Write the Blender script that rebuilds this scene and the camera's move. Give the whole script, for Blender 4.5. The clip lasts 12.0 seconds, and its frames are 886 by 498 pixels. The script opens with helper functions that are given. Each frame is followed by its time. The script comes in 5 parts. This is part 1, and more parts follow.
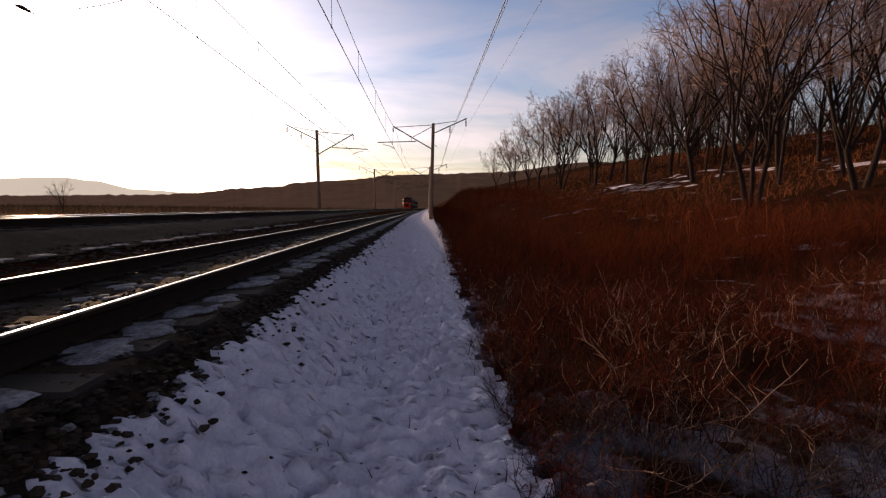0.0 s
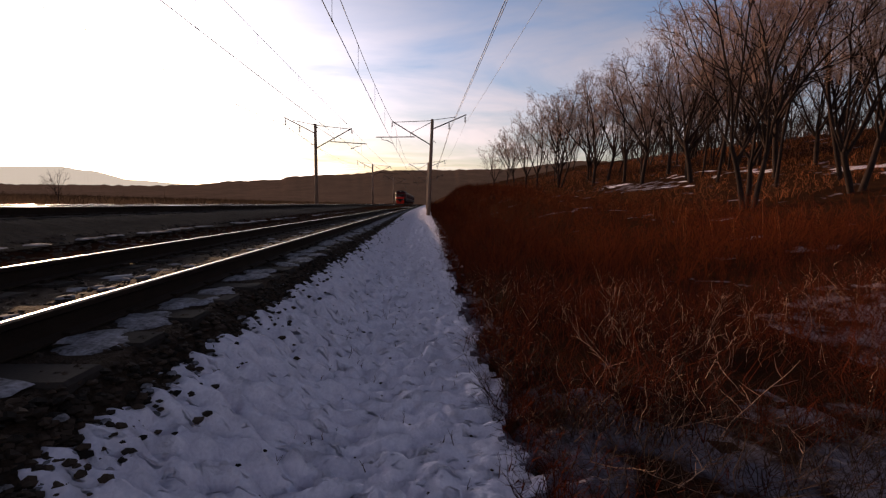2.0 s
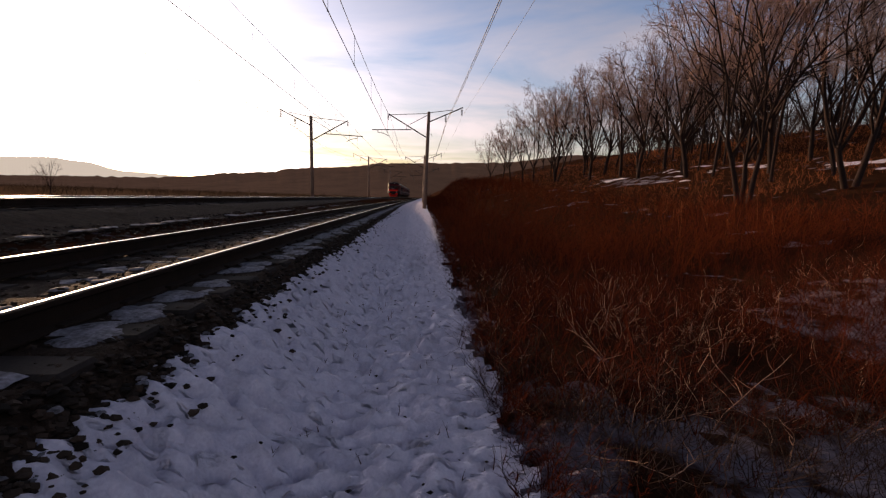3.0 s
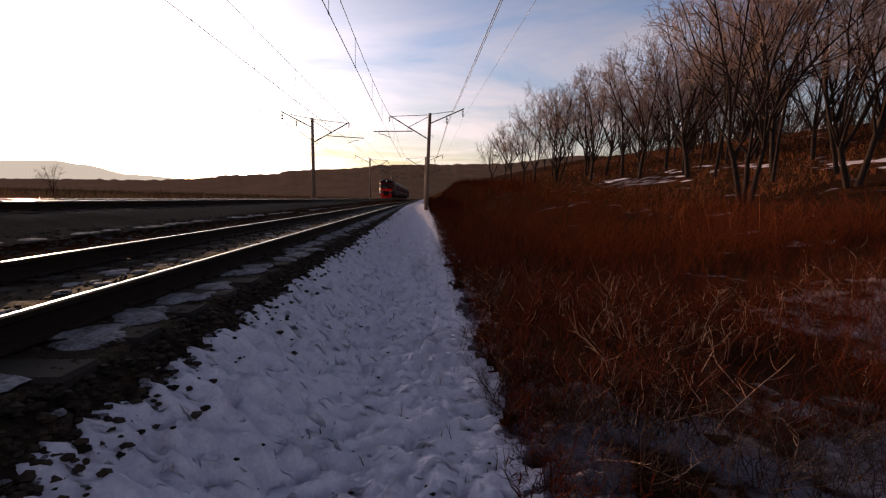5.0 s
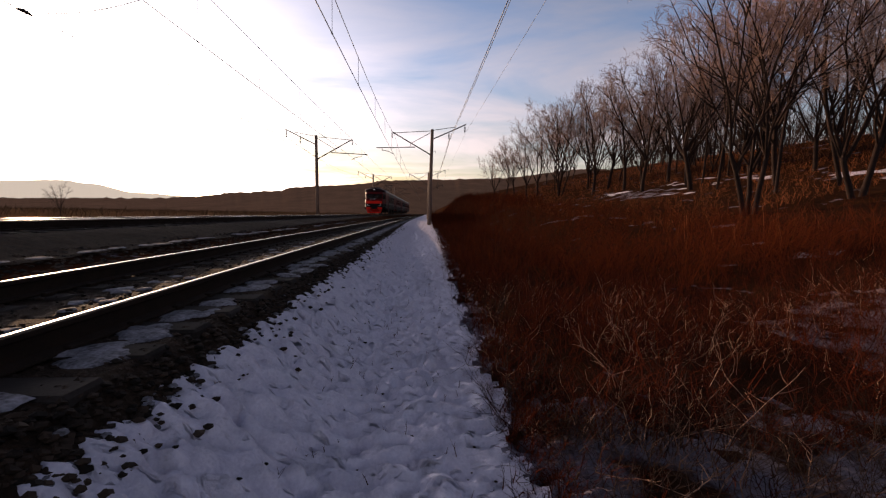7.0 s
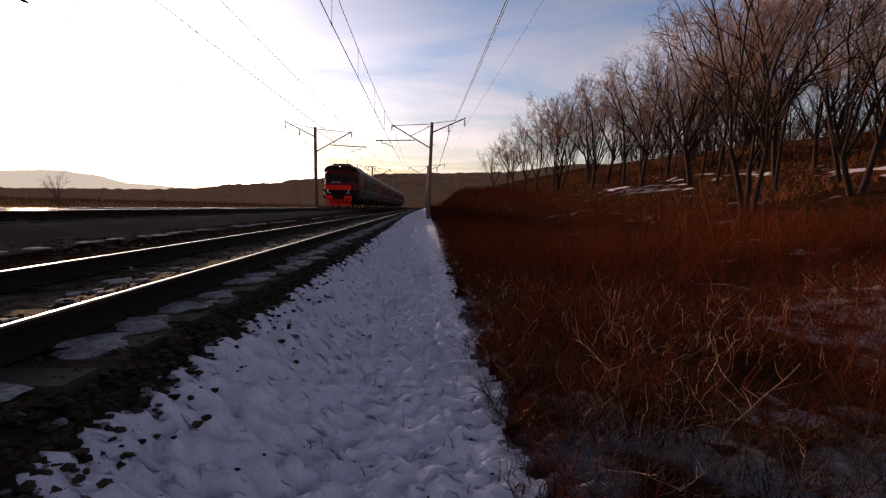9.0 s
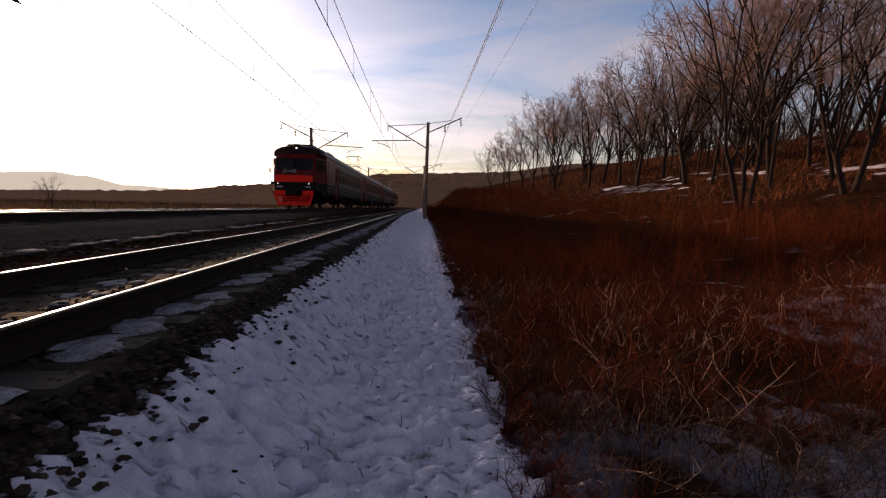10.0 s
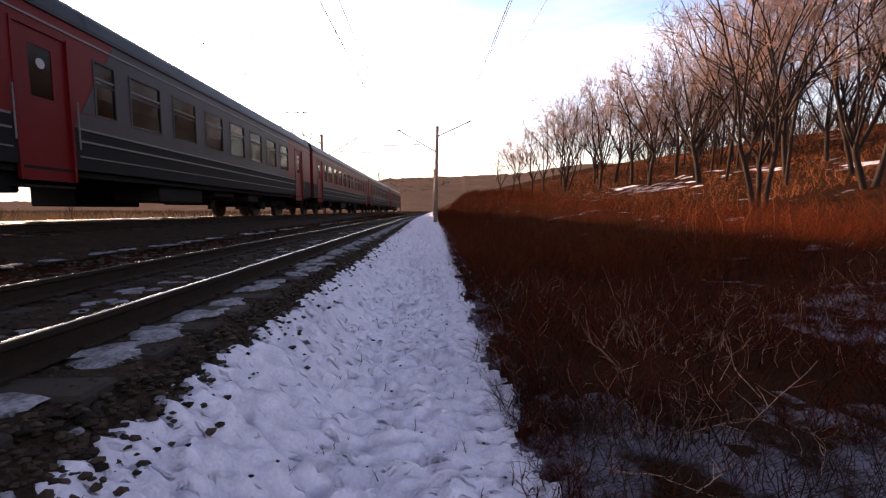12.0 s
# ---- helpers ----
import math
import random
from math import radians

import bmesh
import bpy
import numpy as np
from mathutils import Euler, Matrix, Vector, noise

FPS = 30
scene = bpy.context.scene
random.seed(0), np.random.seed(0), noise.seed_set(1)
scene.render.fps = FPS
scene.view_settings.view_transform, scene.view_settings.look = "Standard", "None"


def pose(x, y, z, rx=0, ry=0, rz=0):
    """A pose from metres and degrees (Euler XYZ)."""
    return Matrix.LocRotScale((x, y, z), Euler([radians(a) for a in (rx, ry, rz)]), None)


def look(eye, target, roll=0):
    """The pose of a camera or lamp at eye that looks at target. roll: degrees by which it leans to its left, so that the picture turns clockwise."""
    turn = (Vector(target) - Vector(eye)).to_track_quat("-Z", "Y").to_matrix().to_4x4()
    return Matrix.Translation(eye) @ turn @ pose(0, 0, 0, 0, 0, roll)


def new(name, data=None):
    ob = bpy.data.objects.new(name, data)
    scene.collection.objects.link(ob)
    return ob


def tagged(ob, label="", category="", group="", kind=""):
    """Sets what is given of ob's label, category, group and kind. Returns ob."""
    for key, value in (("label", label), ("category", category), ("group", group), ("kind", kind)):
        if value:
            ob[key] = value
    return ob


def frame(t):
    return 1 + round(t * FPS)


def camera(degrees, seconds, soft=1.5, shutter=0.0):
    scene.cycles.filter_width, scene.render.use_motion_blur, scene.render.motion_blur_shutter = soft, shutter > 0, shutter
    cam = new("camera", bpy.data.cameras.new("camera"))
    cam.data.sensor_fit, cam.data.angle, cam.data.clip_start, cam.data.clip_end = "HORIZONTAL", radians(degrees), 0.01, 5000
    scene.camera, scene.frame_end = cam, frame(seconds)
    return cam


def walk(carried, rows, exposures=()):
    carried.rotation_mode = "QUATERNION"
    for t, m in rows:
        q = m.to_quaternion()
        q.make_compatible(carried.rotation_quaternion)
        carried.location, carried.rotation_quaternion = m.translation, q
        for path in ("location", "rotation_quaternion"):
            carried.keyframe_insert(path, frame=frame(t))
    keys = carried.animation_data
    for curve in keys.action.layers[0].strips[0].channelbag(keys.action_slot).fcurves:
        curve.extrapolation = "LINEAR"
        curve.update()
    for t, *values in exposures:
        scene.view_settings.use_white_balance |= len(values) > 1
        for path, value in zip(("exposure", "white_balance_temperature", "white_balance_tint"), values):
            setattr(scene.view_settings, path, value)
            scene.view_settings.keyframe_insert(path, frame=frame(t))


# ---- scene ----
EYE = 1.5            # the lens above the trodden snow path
cam = camera(92.0, 12.0, soft=1.25)
walk(cam, [
    (0, pose(0, 0, EYE, 84.55, -0.35, -2.64)),
    (0.5, pose(0, 0, EYE, 84.12, -0.71, -2.46)),
    (1, pose(0, 0, EYE, 84.35, -0.76, -2.39)),
    (1.5, pose(0, 0, EYE, 83.98, -1.04, -2.56)),
    (2, pose(0, 0, EYE, 84.05, -1.34, -2.94)),
    (2.5, pose(0, 0, EYE, 84.36, -1.37, -2.93)),
    (3, pose(0, 0, EYE, 83.19, -1.66, -3.44)),
    (5, pose(0, 0, EYE, 83.35, -1.37, -3.25)),
    (5.5, pose(0, 0, EYE, 84.18, -0.81, -3.09)),
    (6, pose(0, 0, EYE, 84.18, -0.79, -3.32)),
    (6.5, pose(0, 0, EYE, 84.71, -0.42, -2.82)),
    (7, pose(0, 0, EYE, 85.30, -0.78, -2.85)),
    (9, pose(0, 0, EYE, 84.46, -1.27, -2.98)),
    (9.5, pose(0, 0, EYE, 84.26, -1.29, -3.53)),
    (10, pose(0, 0, EYE, 84.48, -1.03, -3.43)),
    (10.5, pose(0, 0, EYE, 84.69, -0.92, -2.98)),
    (11, pose(0, 0, EYE, 84.87, -0.65, -2.46)),
    (11.5, pose(0, 0, EYE, 84.71, -0.26, -2.41)),
    (12, pose(0, 0, EYE, 84.90, 0.07, -2.03)),
], exposures=[(0, 0.0, 6900, 22), (9.8, 0.04, 6900, 22), (10.6, 0.22, 6900, 22), (11.0, 0.42, 6900, 22), (11.3, 0.55, 6900, 22), (11.7, 1.25, 6900, 22), (12, 1.65, 6900, 22)])

# ---- light: low winter sun ahead on the far side of the tracks, thin cloud ----
SUN_AZ, SUN_EL = 40.1, 10.4      # degrees to the left of straight ahead, above the horizon
world = bpy.data.worlds.new("world")
scene.world = world
world.use_nodes = True
wt = world.node_tree
wt.nodes.clear()


def wnode(kind, **kw):
    n = wt.nodes.new(kind)
    for k, v in kw.items():
        if k in n.inputs:
            n.inputs[k].default_value = v
    return n


sky = wt.nodes.new("ShaderNodeTexSky")
sky.sky_type, sky.sun_disc = "NISHITA", False
sky.sun_elevation, sky.sun_rotation = radians(SUN_EL), radians(-SUN_AZ)
sky.air_density, sky.dust_density, sky.ozone_density = 1.1, 1.5, 2.0
geo = wt.nodes.new("ShaderNodeTexCoord")
sep = wt.nodes.new("ShaderNodeSeparateXYZ")
wt.links.new(geo.outputs["Generated"], sep.inputs[0])
lift = wt.nodes.new("ShaderNodeMath")
lift.operation = "MAXIMUM"
lift.inputs[1].default_value = 0.0
wt.links.new(sep.outputs[2], lift.inputs[0])
lift2 = wt.nodes.new("ShaderNodeMath")
lift2.operation = "ADD"
lift2.inputs[1].default_value = 0.16
wt.links.new(lift.outputs[0], lift2.inputs[0])
flat = wt.nodes.new("ShaderNodeVectorMath")
flat.operation = "DIVIDE"
comb = wt.nodes.new("ShaderNodeCombineXYZ")
for i in range(3):
    wt.links.new(lift2.outputs[0], comb.inputs[i])
wt.links.new(geo.outputs["Generated"], flat.inputs[0])
wt.links.new(comb.outputs[0], flat.inputs[1])
cmap = wnode("ShaderNodeMapping")
cmap.inputs["Rotation"].default_value = (0, 0, radians(58))
cmap.inputs["Scale"].default_value = (0.55, 1.1, 0.0)
cmap.inputs["Location"].default_value = (1.7, 0.4, 0)
wt.links.new(flat.outputs[0], cmap.inputs[0])
cloud = wnode("ShaderNodeTexNoise", Scale=1.5, Detail=7.0, Roughness=0.55, Distortion=0.5)
wt.links.new(cmap.outputs[0], cloud.inputs["Vector"])
ramp = wt.nodes.new("ShaderNodeValToRGB")
ramp.color_ramp.elements[0].position, ramp.color_ramp.elements[1].position = 0.38, 0.64
wt.links.new(cloud.outputs["Fac"], ramp.inputs[0])
grey = wt.nodes.new("ShaderNodeRGBToBW")
wt.links.new(sky.outputs[0], grey.inputs[0])
veil = wt.nodes.new("ShaderNodeMix")
veil.data_type = "RGBA"
veil.blend_type = "MULTIPLY"
veil.inputs["Factor"].default_value = 1.0
wt.links.new(grey.outputs[0], veil.inputs["A"])
veil.inputs["B"].default_value = (1.62, 1.65, 1.89, 1)
mixc = wt.nodes.new("ShaderNodeMix")
mixc.data_type = "RGBA"
wt.links.new(ramp.outputs[0], mixc.inputs["Factor"])
clear = wt.nodes.new("ShaderNodeVectorMath")
clear.operation = "MULTIPLY"
clear.inputs[1].default_value = (1.07, 1.13, 1.31)
wt.links.new(sky.outputs[0], clear.inputs[0])
wt.links.new(clear.outputs[0], mixc.inputs["A"])
wt.links.new(veil.outputs["Result"], mixc.inputs["B"])
bg = wt.nodes.new("ShaderNodeBackground")
bg.inputs["Strength"].default_value = 0.138
# the cloud veil and haze thin out towards the clear dark zenith
thin = wt.nodes.new("ShaderNodeMapRange")
thin.interpolation_type = "SMOOTHSTEP"
for key, value in (("From Min", 0.30), ("From Max", 0.9), ("To Min", 1.0), ("To Max", 0.36)):
    thin.inputs[key].default_value = value
wt.links.new(sep.outputs[2], thin.inputs["Value"])
dome = wt.nodes.new("ShaderNodeVectorMath")
dome.operation = "SCALE"
wt.links.new(mixc.outputs["Result"], dome.inputs[0])
wt.links.new(thin.outputs["Result"], dome.inputs["Scale"])
# warm haze low over the horizon
haze = wt.nodes.new("ShaderNodeMapRange")
haze.interpolation_type = "SMOOTHSTEP"
for key, value in (("From Min", 0.0), ("From Max", 0.34), ("To Min", 1.0), ("To Max", 0.0)):
    haze.inputs[key].default_value = value
wt.links.new(sep.outputs[2], haze.inputs["Value"])
warm = wt.nodes.new("ShaderNodeMix")
warm.data_type, warm.blend_type = "RGBA", "MULTIPLY"
warm.inputs["B"].default_value = (0.96, 0.84, 0.64, 1)
wt.links.new(haze.outputs["Result"], warm.inputs["Factor"])
wt.links.new(dome.outputs[0], warm.inputs["A"])
# the bright ring of lit cloud round the sun
_a, _e = radians(SUN_AZ), radians(SUN_EL)
SUNWARD = Vector((-math.sin(_a) * math.cos(_e), math.cos(_a) * math.cos(_e), math.sin(_e)))
near_sun = wt.nodes.new("ShaderNodeVectorMath")
near_sun.operation = "DOT_PRODUCT"
near_sun.inputs[1].default_value = SUNWARD
wt.links.new(geo.outputs["Generated"], near_sun.inputs[0])
front_half = wt.nodes.new("ShaderNodeMath")
front_half.operation = "MAXIMUM"
front_half.inputs[1].default_value = 0.0
wt.links.new(near_sun.outputs["Value"], front_half.inputs[0])
# thin cloud scatters forward: the sky dims away from the sun
away = wt.nodes.new("ShaderNodeMapRange")
away.interpolation_type = "SMOOTHSTEP"
for key, value in (("From Min", -0.8), ("From Max", 0.45), ("To Min", 0.92), ("To Max", 1.0)):
    away.inputs[key].default_value = value
wt.links.new(near_sun.outputs["Value"], away.inputs["Value"])
dimmed = wt.nodes.new("ShaderNodeVectorMath")
dimmed.operation = "SCALE"
wt.links.new(warm.outputs["Result"], dimmed.inputs[0])
wt.links.new(away.outputs["Result"], dimmed.inputs["Scale"])
total = dimmed.outputs[0]
for power, amount, tone in ((12.0, 1.6, (1.0, 0.97, 0.95)), (60.0, 22.0, (1.0, 0.90, 0.72))):
    fall = wt.nodes.new("ShaderNodeMath")
    fall.operation = "POWER"
    fall.inputs[1].default_value = power
    wt.links.new(front_half.outputs[0], fall.inputs[0])
    glow = wt.nodes.new("ShaderNodeVectorMath")
    glow.operation = "SCALE"
    glow.inputs[0].default_value = [amount * c for c in tone]
    wt.links.new(fall.outputs[0], glow.inputs["Scale"])
    plus = wt.nodes.new("ShaderNodeVectorMath")
    wt.links.new(total, plus.inputs[0])
    wt.links.new(glow.outputs[0], plus.inputs[1])
    total = plus.outputs[0]
wt.links.new(total, bg.inputs["Color"])
wout = wt.nodes.new("ShaderNodeOutputWorld")
wt.links.new(bg.outputs[0], wout.inputs[0])

sun = new("sun", bpy.data.lights.new("sun", "SUN"))
sun.data.energy, sun.data.angle, sun.data.color = 4.8, radians(0.6), (1.0, 0.68, 0.40)
sun.matrix_world = look(SUNWARD * 50, (0, 0, 0))


# ---- materials ----
def material(name, base, second=None, rough=0.8, metal=0.0, scale=8.0, fine=60.0, bump=0.2, spread=0.5, rand=0.0,
             island=0.0, depth=0.01, through_light=0.0, spec=0.5):
    """Principled surface: two colours mixed by coarse and fine noise, relief, variation between pieces."""
    m = bpy.data.materials.new(name)
    m.use_nodes = True
    nt = m.node_tree
    b = nt.nodes["Principled BSDF"]
    second = second or tuple(c * 0.6 for c in base)
    tc = nt.nodes.new("ShaderNodeTexCoord")
    n1 = nt.nodes.new("ShaderNodeTexNoise")
    n1.inputs["Scale"].default_value, n1.inputs["Detail"].default_value = scale, 6
    n2 = nt.nodes.new("ShaderNodeTexNoise")
    n2.inputs["Scale"].default_value, n2.inputs["Detail"].default_value = fine, 4
    for n in (n1, n2):
        nt.links.new(tc.outputs["Object"], n.inputs["Vector"])
    add = nt.nodes.new("ShaderNodeMath")
    add.operation = "MULTIPLY_ADD"
    add.inputs[1].default_value = 0.45
    nt.links.new(n2.outputs["Fac"], add.inputs[0])
    sc = nt.nodes.new("ShaderNodeMath")
    sc.operation = "MULTIPLY"
    sc.inputs[1].default_value = 0.55
    nt.links.new(n1.outputs["Fac"], sc.inputs[0])
    nt.links.new(sc.outputs[0], add.inputs[2])
    src = add.outputs[0]
    if rand or island:
        if island:
            g = nt.nodes.new("ShaderNodeNewGeometry")
            rnd, amount = g.outputs["Random Per Island"], island
        else:
            g = nt.nodes.new("ShaderNodeObjectInfo")
            rnd, amount = g.outputs["Random"], rand
        c = nt.nodes.new("ShaderNodeMath")
        c.operation = "SUBTRACT"
        c.inputs[1].default_value = 0.5
        nt.links.new(rnd, c.inputs[0])
        d = nt.nodes.new("ShaderNodeMath")
        d.operation = "MULTIPLY_ADD"
        d.inputs[1].default_value = amount
        nt.links.new(c.outputs[0], d.inputs[0])
        nt.links.new(src, d.inputs[2])
        src = d.outputs[0]
    r = nt.nodes.new("ShaderNodeValToRGB")
    r.color_ramp.elements[0].position, r.color_ramp.elements[1].position = 0.5 - spread / 2, 0.5 + spread / 2
    r.color_ramp.elements[0].color, r.color_ramp.elements[1].color = (*second, 1), (*base, 1)
    nt.links.new(src, r.inputs[0])
    nt.links.new(r.outputs[0], b.inputs["Base Color"])
    b.inputs["Roughness"].default_value, b.inputs["Metallic"].default_value = rough, metal
    b.inputs["Specular IOR Level"].default_value = spec
    if bump:
        bp = nt.nodes.new("ShaderNodeBump")
        bp.inputs["Strength"].default_value, bp.inputs["Distance"].default_value = bump, depth
        nt.links.new(add.outputs[0], bp.inputs["Height"])
        nt.links.new(bp.outputs[0], b.inputs["Normal"])
    if through_light:
        b.inputs["Subsurface Weight"].default_value = through_light
        b.inputs["Subsurface Radius"].default_value = (0.02, 0.02, 0.02)
    return m


M = {}
M["snow"] = material("snow", (0.84, 0.81, 0.90), (0.50, 0.48, 0.60), rough=0.85, scale=9, fine=50, bump=0.4, depth=0.05, spec=0.15)
M["litter"] = material("dead_grass_litter", (0.045, 0.020, 0.011), (0.014, 0.007, 0.005), spec=0.0, rough=0.95, scale=2, fine=40, bump=0.8, depth=0.04)
M["greysnow"] = material("thin_grey_snow", (0.30, 0.30, 0.345), (0.05, 0.048, 0.05), rough=0.9, spread=0.3, scale=9, fine=45, bump=0.5, depth=0.02, spec=0.1)
M["ballast"] = material("ballast", (0.052, 0.034, 0.023), (0.012, 0.008, 0.006), spec=0.08, rough=0.95, scale=9, fine=55, bump=1.0, depth=0.05)
M["stone"] = material("stone", (0.052, 0.035, 0.025), (0.012, 0.009, 0.007), spec=0.15, rough=0.85, scale=6, fine=50, bump=0.4, island=0.6, rand=0.0)
M["sleeper"] = material("concrete_sleeper", (0.045, 0.037, 0.033), (0.018, 0.015, 0.013), spec=0.1, rough=0.9, scale=4, fine=50, bump=0.3, rand=0.3)
M["rust"] = material("rusty_rail_steel", (0.03, 0.018, 0.012), (0.012, 0.008, 0.006), spec=0.15, rough=0.85, metal=0.0, scale=6, fine=60)
M["railtop"] = material("polished_rail_top", (0.55, 0.50, 0.44), (0.42, 0.38, 0.33), rough=0.25, metal=1.0, scale=3, fine=30, bump=0.02)
M["pole"] = material("weathered_concrete_pole", (0.30, 0.20, 0.15), (0.15, 0.09, 0.065), rough=0.9, scale=3, fine=40, bump=0.3)
M["iron"] = material("dark_iron", (0.06, 0.05, 0.05), (0.03, 0.025, 0.025), rough=0.6, metal=0.6, scale=8, fine=50)
M["insulator"] = material("insulator_glaze", (0.05, 0.03, 0.025), (0.03, 0.02, 0.015), rough=0.25, bump=0)
M["wire"] = material("wire_copper", (0.07, 0.06, 0.055), (0.04, 0.035, 0.03), rough=0.5, metal=0.7, bump=0)
M["bark"] = material("bark", (0.042, 0.026, 0.021), (0.013, 0.008, 0.007), spec=0.1, rough=0.95, scale=5, fine=50, bump=0.7, depth=0.02)
M["cane"] = material("dark_thin_cane", (0.045, 0.028, 0.022), (0.014, 0.009, 0.008), spec=0.05, rough=0.9, scale=2, fine=14, bump=0, island=0.6)
M["twig"] = material("twig", (0.42, 0.27, 0.21), (0.16, 0.095, 0.075), spec=0.1, rough=0.9, scale=2, fine=20, bump=0)
M["weed"] = material("dry_weed", (0.088, 0.020, 0.010), (0.013, 0.005, 0.004), spec=0.0, rough=0.85, scale=1.2, fine=9, bump=0, island=0.9, spread=0.8)
M["straw"] = material("pale_dry_straw", (0.62, 0.37, 0.23), (0.16, 0.06, 0.034), rough=0.6, scale=2, fine=12, bump=0, island=0.7)
M["brush"] = material("red_brush_twigs", (0.118, 0.027, 0.011), (0.016, 0.0055, 0.004), spec=0.0, rough=0.9, scale=0.5, fine=4, bump=0, island=0.8, spread=0.8)
M["slope_grass"] = material("dry_slope_grass", (0.36, 0.13, 0.055), (0.09, 0.028, 0.012), spec=0.0, rough=0.9, scale=0.5, fine=4, bump=0, island=0.8, spread=0.8)
M["field"] = material("brown_winter_scrub", (0.135, 0.080, 0.043), (0.05, 0.030, 0.019), spec=0.0, rough=1.0, scale=0.06, fine=0.8, bump=0.6, depth=0.5)
M["red"] = material("dark_red_coach_paint", (0.145, 0.006, 0.007), (0.088, 0.0042, 0.0048), spec=0.12, rough=0.42, scale=1.2, fine=25, bump=0.03)
M["bright"] = material("bright_red_paint", (0.92, 0.022, 0.008), (0.80, 0.016, 0.006), spec=0.15, rough=0.45, scale=2, fine=30, bump=0.02)
M["grey"] = material("grey_coach_paint", (0.062, 0.051, 0.055), (0.036, 0.030, 0.033), spec=0.12, rough=0.45, scale=1.2, fine=25, bump=0.03)
M["lower"] = material("grimy_dark_skirt_paint", (0.013, 0.012, 0.012), (0.006, 0.005, 0.006), spec=0.1, rough=0.65, scale=2, fine=30, bump=0.08)
M["stripe"] = material("pale_stripe_paint", (0.15, 0.135, 0.135), (0.08, 0.072, 0.072), rough=0.45, scale=3, fine=30, bump=0)
M["roof"] = material("sooty_roof_paint", (0.025, 0.025, 0.029), (0.010, 0.010, 0.012), spec=0.2, rough=0.5, scale=1.5, fine=20, bump=0.1)
M["cap"] = material("dark_red_cab_roof_paint", (0.030, 0.006, 0.006), (0.014, 0.005, 0.005), spec=0.12, rough=0.5, scale=1.5, fine=20, bump=0.06)
M["under"] = material("oily_underframe", (0.014, 0.012, 0.011), (0.007, 0.006, 0.006), spec=0.15, rough=0.8, scale=4, fine=40, bump=0.2)
M["wheel"] = material("wheel_steel", (0.05, 0.042, 0.038), (0.025, 0.02, 0.018), rough=0.5, metal=0.6, scale=5, fine=40)
M["seat"] = material("coach_interior", (0.12, 0.09, 0.065), (0.06, 0.045, 0.035), rough=0.8, scale=3, fine=20)
M["white"] = material("white_marking", (0.42, 0.40, 0.40), (0.3, 0.28, 0.28), rough=0.5, bump=0)
M["frame"] = material("window_frame_metal", (0.035, 0.032, 0.032), (0.018, 0.016, 0.016), spec=0.2, rough=0.5, metal=0.0, bump=0)


def add_snow_patches(m, scale, low, high):
    """Leaves thin snow lying on a ground material in hollows, toned down for the weeds' shade."""
    nt = m.node_tree
    b = nt.nodes["Principled BSDF"]
    old = b.inputs["Base Color"].links[0].from_socket
    tc = nt.nodes.new("ShaderNodeTexCoord")
    n = nt.nodes.new("ShaderNodeTexNoise")
    n.inputs["Scale"].default_value, n.inputs["Detail"].default_value, n.inputs["Roughness"].default_value = scale, 8, 0.62
    nt.links.new(tc.outputs["Object"], n.inputs["Vector"])
    r = nt.nodes.new("ShaderNodeMapRange")
    r.inputs["From Min"].default_value, r.inputs["From Max"].default_value = low, high
    nt.links.new(n.outputs["Fac"], r.inputs["Value"])
    mix = nt.nodes.new("ShaderNodeMix")
    mix.data_type = "RGBA"
    nt.links.new(r.outputs["Result"], mix.inputs["Factor"])
    nt.links.new(old, mix.inputs["A"])
    # dark snow tone stands in for the shade of the weeds above
    mix.inputs["B"].default_value = (0.20, 0.19, 0.24, 1)
    nt.links.new(mix.outputs["Result"], b.inputs["Base Color"])




